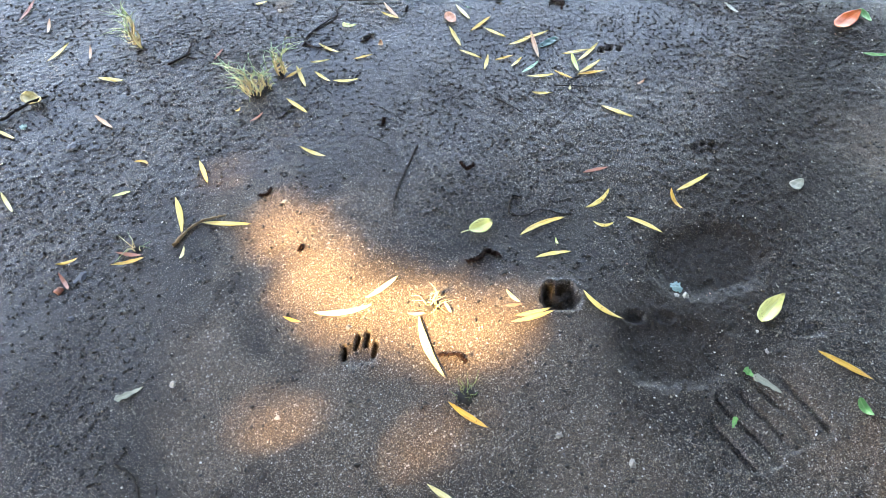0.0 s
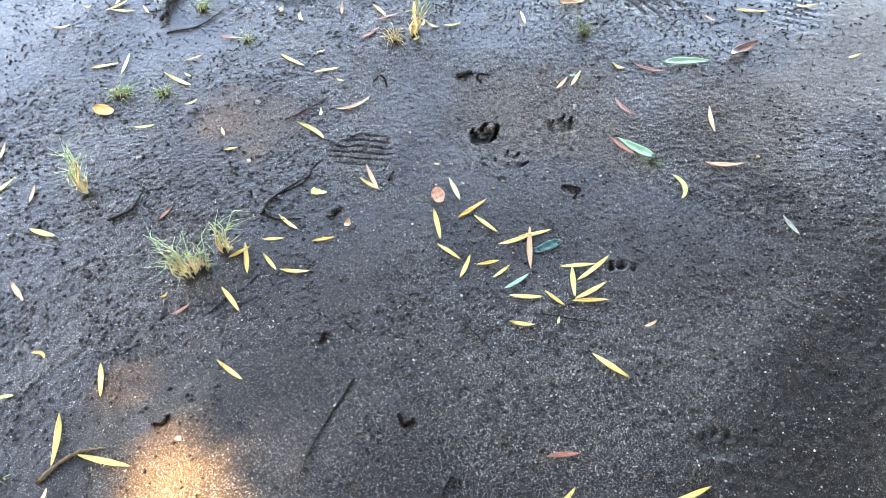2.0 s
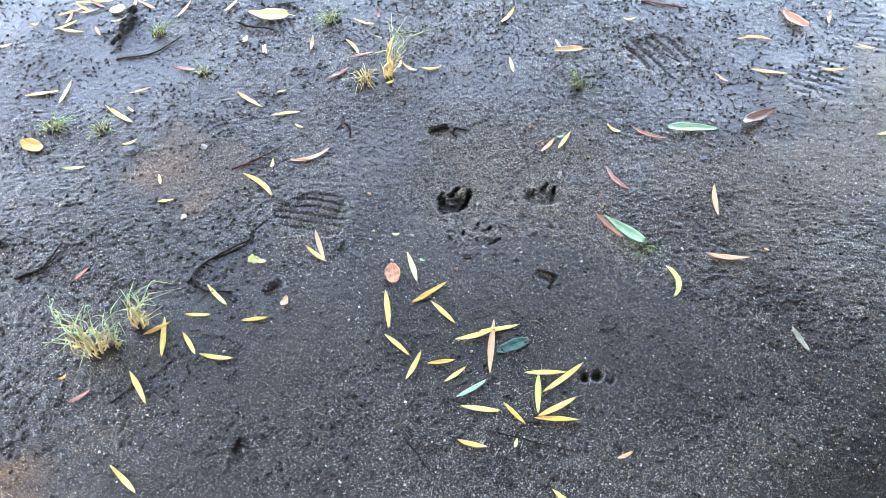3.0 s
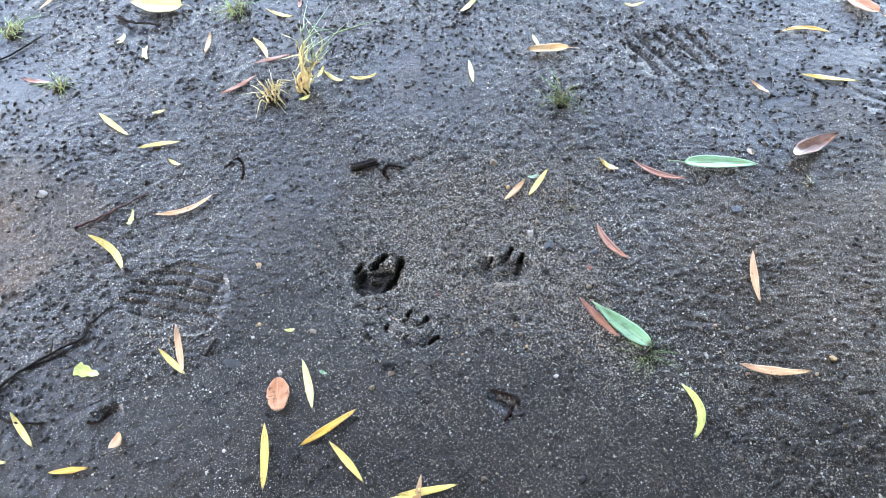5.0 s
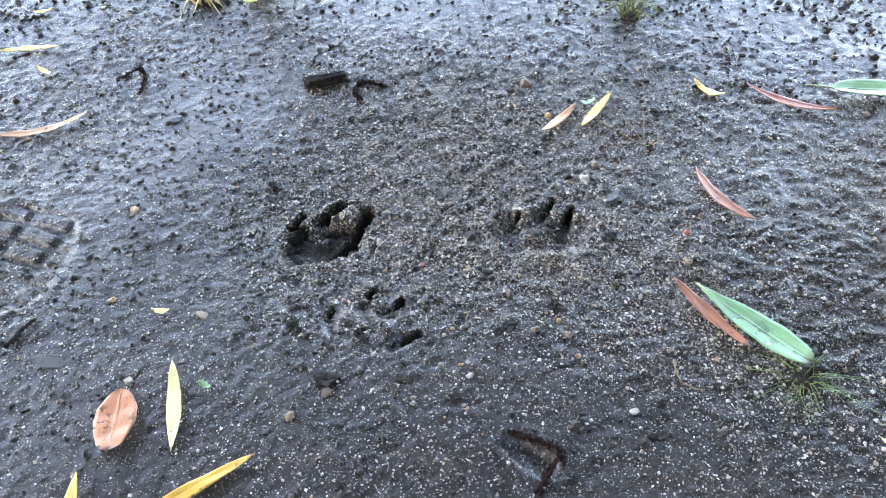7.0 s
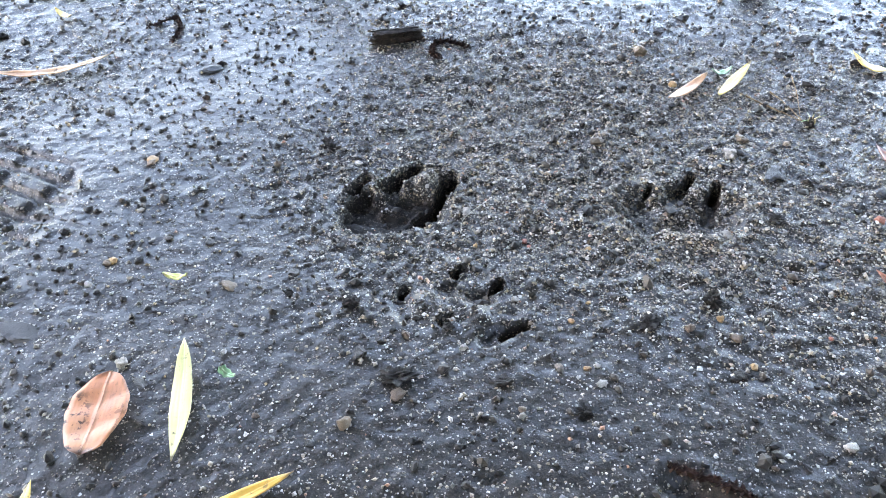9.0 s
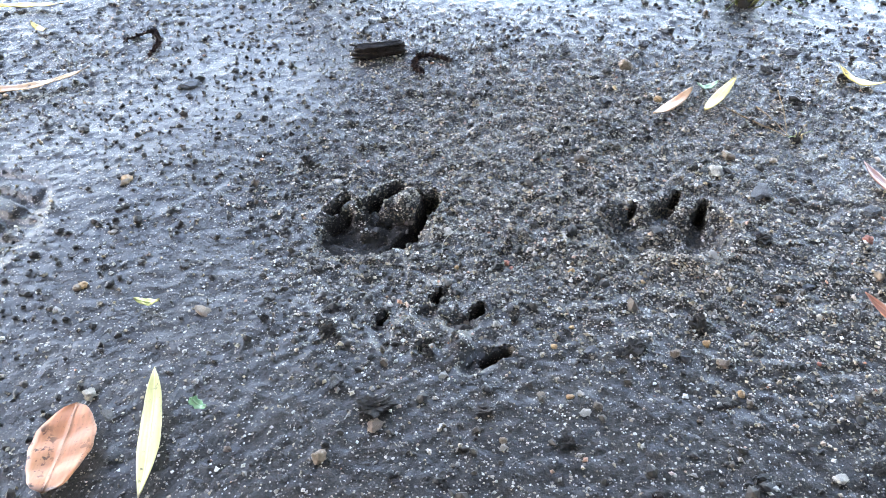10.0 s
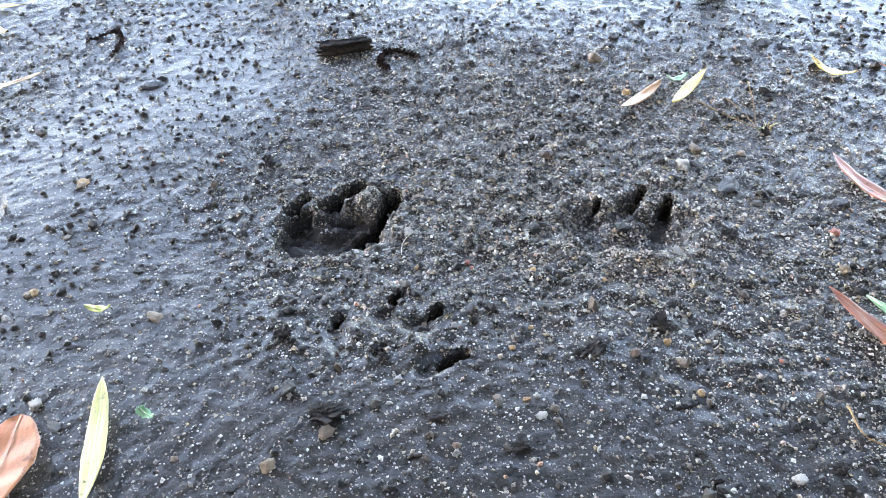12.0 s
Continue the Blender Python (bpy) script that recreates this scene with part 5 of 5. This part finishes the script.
stone("red", 0.0816, -0.0336, 0.0038, 0.70, 1.20)
stone("red", 0.0847, -0.0377, 0.0028, 0.70, 1.20)
stone("ochre", 0.1165, -0.0374, 0.0035, 0.70, 1.20)
stone("ochre", 0.0548, -0.0398, 0.0029, 0.70, 1.20)
stone("pale", 0.0606, -0.1155, 0.0041, 0.60, 1.20)
stone("pale", 0.0813, -0.0796, 0.0046, 0.60, 1.10)
stone("pale", 0.1274, -0.1275, 0.0047, 0.35, 1.40)
stone("ochre", 0.1204, -0.1192, 0.0031, 0.60, 1.30)
stone("pale", 0.1246, -0.1173, 0.0032, 0.60, 1.20)
stone("brown", 0.1079, -0.1207, 0.0045, 0.25, 1.60)
stone("slate", 0.2375, -0.0312, 0.0073, 0.25, 1.30)
stone("pale", 0.1682, -0.0610, 0.0035, 0.60, 1.20)
stone("brown", 0.1681, -0.0873, 0.0050, 0.60, 1.20)
stone("soil", 0.2195, 0.0025, 0.0078, 0.50, 1.30)
stone("brown", 0.1901, -0.0894, 0.0055, 0.60, 1.10)
stone("coal", 0.1188, -0.0341, 0.0042, 0.70, 1.20)
stone("soil", 0.0511, -0.1038, 0.0051, 0.60, 1.20)
stone("pale", 0.0294, -0.1288, 0.0025, 0.70, 1.10)
stone("ochre", 0.1186, -0.0763, 0.0026, 0.70, 1.20)
stone("ochre", 0.1111, -0.0903, 0.0030, 0.70, 1.20)
stone("pale", 0.0582, 0.0165, 0.0033, 0.70, 1.10)
stone("pale", 0.0835, 0.0104, 0.0043, 0.70, 1.10)
stone("brown", 0.0409, 0.0083, 0.0038, 0.70, 1.10)
stone("ochre", 0.1543, -0.0391, 0.0026, 0.60, 1.30)
stone("pale", 0.2387, -0.0544, 0.0026, 0.60, 1.20)
stone("coal", 0.1826, 0.0523, 0.0058, 0.60, 1.20)
stone("soil", 0.1876, 0.0676, 0.0062, 0.70, 1.10)
stone("slate", 0.1330, 0.0483, 0.0062, 0.30, 1.30)
stone("red", 0.2343, -0.0831, 0.0028, 0.60, 1.20)
stone("brown", 0.0926, -0.1477, 0.0036, 0.80, 1.10)
stone("pale", 0.0931, -0.1509, 0.0035, 0.90, 1.10)
stone("soil", 0.1203, -0.1439, 0.0064, 0.70, 1.20)
stone("soil", 0.0829, -0.1332, 0.0078, 0.50, 1.20)
stone("pale", -0.0988, -0.1540, 0.0062, 0.70, 1.20)
stone("coal", 0.1909, -0.1117, 0.0059, 0.60, 1.20)
stone("slate", 0.2816, 0.0340, 0.0103, 0.30, 1.20)
stone("coal", 0.2489, 0.2028, 0.0101, 0.70, 1.10)
stone("coal", 0.2682, 0.2273, 0.0124, 0.50, 1.30)
stone("coal", 0.0419, 0.2040, 0.0095, 0.60, 1.20)
stone("brown", 0.1452, 0.1932, 0.0114, 0.70, 1.20)
stone("ochre", 0.1676, 0.1460, 0.0060, 0.80, 1.20)
stone("coal", -0.1356, 0.1630, 0.0058, 0.80, 1.10)
stone("brown", 0.2363, 0.0803, 0.0059, 0.70, 1.10)
stone("ochre", -0.1600, 0.0015, 0.0066, 0.50, 1.40)
stone("brown", -0.1594, -0.0017, 0.0064, 0.50, 1.20)
stone("soil", -0.0355, -0.0943, 0.0047, 0.70, 1.20)
stone("coal", -0.0392, -0.0788, 0.0067, 0.40, 1.30)
stone("ochre", -0.1394, -0.0886, 0.0050, 0.60, 1.20)
stone("brown", -0.1414, -0.0905, 0.0049, 0.60, 1.20)
stone("pale", -0.1436, -0.1071, 0.0043, 0.60, 1.20)
stone("pale", -0.0534, -0.1390, 0.0035, 0.70, 1.10)
stone("brown", -0.0693, -0.0944, 0.0069, 0.40, 1.40)
stone("coal", 0.1266, 0.2359, 0.0067, 0.70, 1.10)
stone("coal", 0.1317, 0.1416, 0.0093, 0.50, 1.20)
stone("brown", 0.2744, -0.0198, 0.0060, 0.70, 1.10)
stone("red", 0.2757, 0.0092, 0.0061, 0.50, 1.20)
stone("pale", 0.2859, 0.0051, 0.0040, 0.60, 1.10)
stone("coal", -0.0935, -0.0632, 0.0068, 0.50, 1.20)
stone("soil", 0.2493, -0.1369, 0.0062, 0.50, 1.20)
stone("pale", 0.2316, -0.1442, 0.0054, 0.50, 1.20)
stone("brown", 0.0158, -0.1686, 0.0065, 0.70, 1.20)
stone("coal", 0.0033, -0.1804, 0.0051, 0.60, 1.20)
stone("coal", -0.0846, -0.1635, 0.0068, 0.30, 1.60)
stone("brown", -0.0248, -0.1712, 0.0032, 0.60, 1.10)
stone("pale", 0.1257, -0.1492, 0.0027, 0.70, 1.10)
stone("soil", 0.1803, -0.0646, 0.0052, 0.60, 1.10)
stone("pale", 0.5089, 0.2167, 0.0112)
stone("ochre", 0.1459, 0.1931, 0.008)
stone("slate", -0.1703, 0.1200, 0.016, 0.3, 1.6, 40)
stone("coal", 0.2484, 0.2010, 0.010, 0.9)
stone("coal", 0.2692, 0.2296, 0.012, 0.5)
stone("coal", 0.0418, 0.2033, 0.009, 0.7)
stone("coal", 0.1779, 0.2538, 0.012, 0.6)
stone("coal", 0.1559, 0.2115, 0.009, 0.7)
stone("coal", 0.0999, 0.2087, 0.008, 0.7)
stone("coal", 0.1599, 0.2291, 0.010, 0.6)
stone("coal", 0.3003, 0.1969, 0.012, 0.7)
leaf("T", -0.2708, -0.2523, 74.6, 0.0217, wide=0.012)
stone("ochre", 0.5496, -0.1095, 0.008)
stone("slate", 0.4726, 0.1099, 0.018, 0.3)
stone("slate", -0.9516, -0.4589, 0.034, 0.3, 1.4, 40)
stone("slate", -0.9007, -0.4678, 0.020, 0.4)
stone("slate", -1.0563, -0.4481, 0.017, 0.5)
stone("slate", -0.8900, -0.8062, 0.026, 0.3, 1.5, 70)
stone("slate", -0.8974, -0.8976, 0.015, 0.5, 1.3, 0)
stone("slate", -0.4080, -0.9999, 0.012, 0.5)
stone("slate", -0.6568, 0.0981, 0.036, 0.35, 1.3, 10)
stone("pale", -0.5130, 0.1159, 0.0160, 0.4)
stone("red", -0.9279, -0.8321, 0.016, 0.7)
stone("pale", -0.7082, -1.0603, 0.0112, 0.7)
stone("pale", -0.5355, -1.1498, 0.0088)
stone("pale", 0.0061, -1.3208, 0.0136, 0.6)
stone("pale", 0.2832, -1.1710, 0.0080, 0.6, 1.6, 80)
stone("pale", -0.9602, -0.2540, 0.0112)
stone("pale", -0.5081, -0.6922, 0.0096)
stone("pale", -0.0937, -1.2560, 0.0112)
stone("pale", -0.7468, -0.0498, 0.0112)
stone("pale", -0.5009, -0.0686, 0.0112)
stone("pale", 0.1927, -1.0383, 0.0128)
stone("pale", 0.1754, -1.0344, 0.0096)
stone("lichen", 0.1824, -1.0164, 0.022, 0.35)
stone("lichen", -1.0676, -0.3753, 0.016, 0.4)


# ---- loose grains ----
SPHERE = ((0, 0, 1), (0.9, 0, 0.4), (0.28, 0.85, 0.4), (-0.72, 0.53, 0.4), (-0.72, -0.53, 0.4), (0.28, -0.85, 0.4), (0.72, 0.53, -0.4), (-0.28, 0.85, -0.4), (-0.9, 0, -0.4), (-0.28, -0.85, -0.4), (0.72, -0.53, -0.4))
FACES = ((0, 1, 2), (0, 2, 3), (0, 3, 4), (0, 4, 5), (0, 5, 1), (1, 6, 2), (2, 7, 3), (3, 8, 4), (4, 9, 5), (5, 10, 1), (6, 7, 2), (7, 8, 3), (8, 9, 4), (9, 10, 5), (10, 6, 1))


CHIP = ((0, 0, 1), (1, 0, 0), (0, 1, 0), (-1, 0, 0), (0, -1, 0), (0, 0, -1))
CHIP_FACES = ((0, 1, 2), (0, 2, 3), (0, 3, 4), (0, 4, 1), (5, 2, 1), (5, 3, 2), (5, 4, 3), (5, 1, 4))


def grains(name, label, material, spans, seed, body=SPHERE, sides=FACES, bias=3, even=0.12):
    """Loose grains strewn over stretches of ground, all in one mesh: (x0, x1, y0, y1, count, smallest, largest)."""
    rng = np.random.RandomState(seed)
    co, tri, n0 = [], [], 0
    unit, faces = np.array(body, float), np.array(sides)
    for x0, x1, y0, y1, count, small, large in spans:
        x, y = rng.uniform(x0, x1, count), rng.uniform(y0, y1, count)
        keep = rng.uniform(0, 1, count) < even + (1 - even) * grit_share(x, y)
        if even > 0.5:
            keep &= rng.uniform(0, 1, count) > 0.65 * sand_sun_share(x, y)
            keep &= rng.uniform(-0.9, 0.5, count) < waves(x, y, 0.07, 43)
        fx0, fx1, fy0, fy1 = spans[0][:4]
        if (x0, x1, y0, y1) != (fx0, fx1, fy0, fy1) and x1 - x0 > 1:
            # the finer grains of the first stretch lie there
            keep &= ~((x > fx0) & (x < fx1) & (y > fy0) & (y < fy1) & (rng.uniform(0, 1, count) < 0.85))
        keep &= relief(x, y) - swell(x, y) > (-0.011 if even > 0.5 else -0.0065)
        x, y = x[keep], y[keep]
        n = len(x)
        r = small + (large - small) * rng.uniform(0, 1, n) ** bias
        z = relief(x, y) + r * 0.22
        turn = rng.uniform(0, math.tau, n)
        shape = unit[None] * rng.uniform(0.55, 1.2, (n, len(unit), 1)) * np.stack([np.ones(n), rng.uniform(0.6, 1, n), rng.uniform(0.45, 0.8, n)], 1)[:, None]
        px = shape[..., 0] * np.cos(turn)[:, None] - shape[..., 1] * np.sin(turn)[:, None]
        py = shape[..., 0] * np.sin(turn)[:, None] + shape[..., 1] * np.cos(turn)[:, None]
        p = np.stack([px, py, shape[..., 2]], 2) * r[:, None, None] + np.stack([x, y, z], 1)[:, None]
        co.append(p.reshape(-1, 3))
        tri.append((faces[None] + (np.arange(n) * len(unit))[:, None, None] + n0).reshape(-1, 3))
        n0 += n * len(unit)
    me = mesh_of(name, np.concatenate(co), np.concatenate(tri), False)
    me.materials.append(material)
    return tagged(new(name, me), label, "grit", kind="stuff")


grains("sand_grains", "loose pale and dark sand grains on wet mud", GRIT,
       ((-0.30, 0.34, -0.23, 0.28, 40000, 0.0006, 0.0021), (-0.16, 0.30, -0.21, 0.22, 70000, 0.0005, 0.0012), (-0.030, 0.002, -0.046, -0.032, 260, 0.0007, 0.0015), (0.155, 0.188, -0.030, -0.014, 260, 0.0006, 0.0014), (0.024, 0.060, -0.110, -0.076, 260, 0.0006, 0.0014), (-0.7, 0.75, -0.5, 0.6, 15000, 0.0009, 0.0026), (-1.3, 0.95, -1.45, 0.75, 18000, 0.0010, 0.0030)), 5, CHIP, CHIP_FACES, bias=2.6, even=0.06)
grains("soil_crumbs", "dark soil crumbs strewn on wet mud", CRUMB,
       ((-0.35, 0.40, -0.25, 0.30, 6000, 0.0007, 0.0028), (-0.7, 0.75, -0.5, 0.65, 18000, 0.0009, 0.0038), (-1.3, 0.95, -1.45, 0.75, 30000, 0.0013, 0.0048)), 6, bias=2.2, even=0.75)
grains("soil_lumps", "dark rain-beaten lumps of soil on mud", CRUMB,
       ((-0.35, 0.40, -0.25, 0.30, 160, 0.0016, 0.0034), (-1.3, 0.95, -1.45, 0.75, 11000, 0.0020, 0.0048)), 8, bias=1.5, even=0.85)
grains("pale_grit", "scattered pale grit and tiny pebbles on mud", PALE_GRIT,
       ((-0.35, 0.40, -0.25, 0.30, 420, 0.0010, 0.0026), (-1.3, 0.95, -1.45, 0.75, 1900, 0.0012, 0.0036)), 7)


# ---- the tree whose crown shades the ground, plus unseen ones blocking sky ----
GAPS = []


def gap(x1, y1, x2, y2, half):
    """A gap in the crown through which sun reaches this stretch of ground."""
    GAPS.append((x1, y1, x2, y2, half))


gap(-0.6120, -0.6650, -0.5624, -0.7000, 0.074)
gap(-0.5224, -0.7484, -0.4822, -0.7777, 0.068)
gap(-0.4513, -0.9052, -0.3303, -0.9541, 0.070)
gap(-0.3303, -0.9837, -0.1561, -1.0495, 0.074)
gap(-0.5628, -1.1528, -0.5023, -1.1577, 0.024)
gap(-0.3255, -1.2220, -0.2653, -1.2412, 0.024)
gap(0.3570, -1.3660, 0.3930, -1.3861, 0.018)
gap(-0.5947, 0.0708, -0.5648, 0.0664, 0.022)
gap(-1.1088, -0.5604, -1.0891, -0.5700, 0.010)
gap(0.6556, -0.7353, 0.6970, -0.7553, 0.006)


def shade_tree(label, foot, centre, spread, count, small, large, seed, tree=True):
    """A tree: trunk, limbs and a crown of separate leaves that leaves the gaps open to the sun."""
    rng = np.random.RandomState(seed)
    d = np.array(SUN_DIR)
    mid = rng.normal(0, 1, (count, 3))
    mid *= (rng.uniform(0.15, 1, count) ** 0.4 / np.linalg.norm(mid, axis=1))[:, None]
    mid = mid * np.array(spread) * (1 + 0.18 * np.sin(mid[:, :1] * 7 + seed) * np.cos(mid[:, 1:2] * 6)) + np.array(centre)
    size = rng.uniform(small, large, count)
    gx, gy = mid[:, 0] - mid[:, 2] * d[0] / d[2], mid[:, 1] - mid[:, 2] * d[1] / d[2]
    keep = mid[:, 2] > (1.4 if tree else 0.03)
    for x1, y1, x2, y2, half in GAPS:
        keep &= along_line(gx, gy, x1, y1, x2, y2) > half + size * (0.5 if small < 0.1 else 0.9)
    mid, size = mid[keep], size[keep]
    n = len(mid)
    # each leaf is a folded diamond, turned at random
    a = rng.normal(0, 1, (n, 3))
    up = rng.normal(0, 0.45, (n, 3)) + d
    up /= np.linalg.norm(up, axis=1)[:, None]
    a -= (a * up).sum(1)[:, None] * up
    a /= np.linalg.norm(a, axis=1)[:, None]
    b = np.cross(up, a)
    s = size[:, None]
    co = np.stack([mid - a * s, mid + b * s * 0.5 + up * s * 0.12, mid + a * s, mid - b * s * 0.5 + up * s * 0.12], 1).reshape(-1, 3)
    top = tagged(new("shade_tree" if tree else "shrub"), label, "tree" if tree else "shrub", "trees and shrubs round the muddy ground")
    foot, middle = Vector(foot), Vector(centre)
    me = mesh_of("crown", co - np.array(foot), np.arange(4 * n).reshape(-1, 4), False)
    me.materials.append(CROWN)
    top.location = foot
    crown = new("crown", me)
    crown.parent = top
    way = middle - foot
    bm = bmesh.new()
    tube(bm, smooth_path([(0, 0, -0.2), (way.x * 0.05, way.y * 0.05, way.z * 0.35), (way.x * 0.2, way.y * 0.2, way.z * 0.55), (way.x * 0.35, way.y * 0.35, way.z * 0.66)], 16), [0.22 - 0.009 * i for i in range(17)], 12, None, 0.08, random.Random(seed))
    part("trunk", bm, BARK, top)
    for k in range(5):
        w = math.tau * k / 5 + seed
        end = way + Vector((math.cos(w) * spread[0] * 0.7, math.sin(w) * spread[1] * 0.7, spread[2] * 0.3 * (k % 2)))
        run = smooth_path([Vector((way.x * 0.3, way.y * 0.3, way.z * 0.63)), way * 0.55 + end * 0.4, end], 10)
        hits = [foot + p - SUN_DIR * ((foot + p).z / SUN_DIR.z) for p in run]
        if any(along_line(h.x, h.y, *g[:4]) < g[4] + 0.35 for h in hits for g in GAPS):
            continue
        limb = bmesh.new()
        tube(limb, run, [0.09 - 0.007 * i for i in range(11)], 8, None, 0.1, random.Random(k))
        part("limb", limb, BARK, top)
    return top


SHADE = SUN_DIR * 10.0
shade_tree("tall leafy tree whose crown shades the mud", (SHADE.x - 2.4, SHADE.y - 2.0, 0), (SHADE.x, SHADE.y, SHADE.z), (3.4, 3.4, 2.4), 60000, 0.05, 0.10, 3)
# unseen trees and shrubs, added so that sky light comes from ahead
shade_tree("unseen leafy tree added behind the mud to block sky light", (1.5, -9.5, 0), (0.8, -6.5, 5.6), (4.6, 4.0, 3.0), 9000, 0.12, 0.26, 5)
shade_tree("unseen leafy tree added beside the mud to block sky light", (8.8, 1.2, 0), (6.4, 1.6, 4.4), (3.4, 4.4, 3.0), 8000, 0.12, 0.26, 8)
shade_tree("unseen leafy tree added beside the mud to block sky light", (-7.2, 0.2, 0), (-3.2, -1.6, 7.6), (4.2, 3.6, 2.2), 8000, 0.12, 0.26, 11)
shade_tree("unseen wide leafy crown added overhead to block sky light", (-8.0, 4.6, 0), (0.0, 1.8, 7.4), (7.5, 6.0, 1.7), 34000, 0.12, 0.26, 14)
shade_tree("unseen green shrub added behind the mud to block low sky", (-3.6, -5.8, 0), (-3.6, -5.8, 1.7), (4.0, 1.5, 1.9), 6000, 0.10, 0.20, 17, False)
shade_tree("unseen green shrub added behind the mud to block low sky", (3.8, -5.8, 0), (3.8, -5.8, 1.7), (4.0, 1.5, 1.9), 6000, 0.10, 0.20, 18, False)
shade_tree("unseen green shrub added beside the mud to block low sky", (7.0, -1.2, 0), (7.0, -1.2, 1.7), (1.5, 4.4, 1.9), 6000, 0.10, 0.20, 19, False)
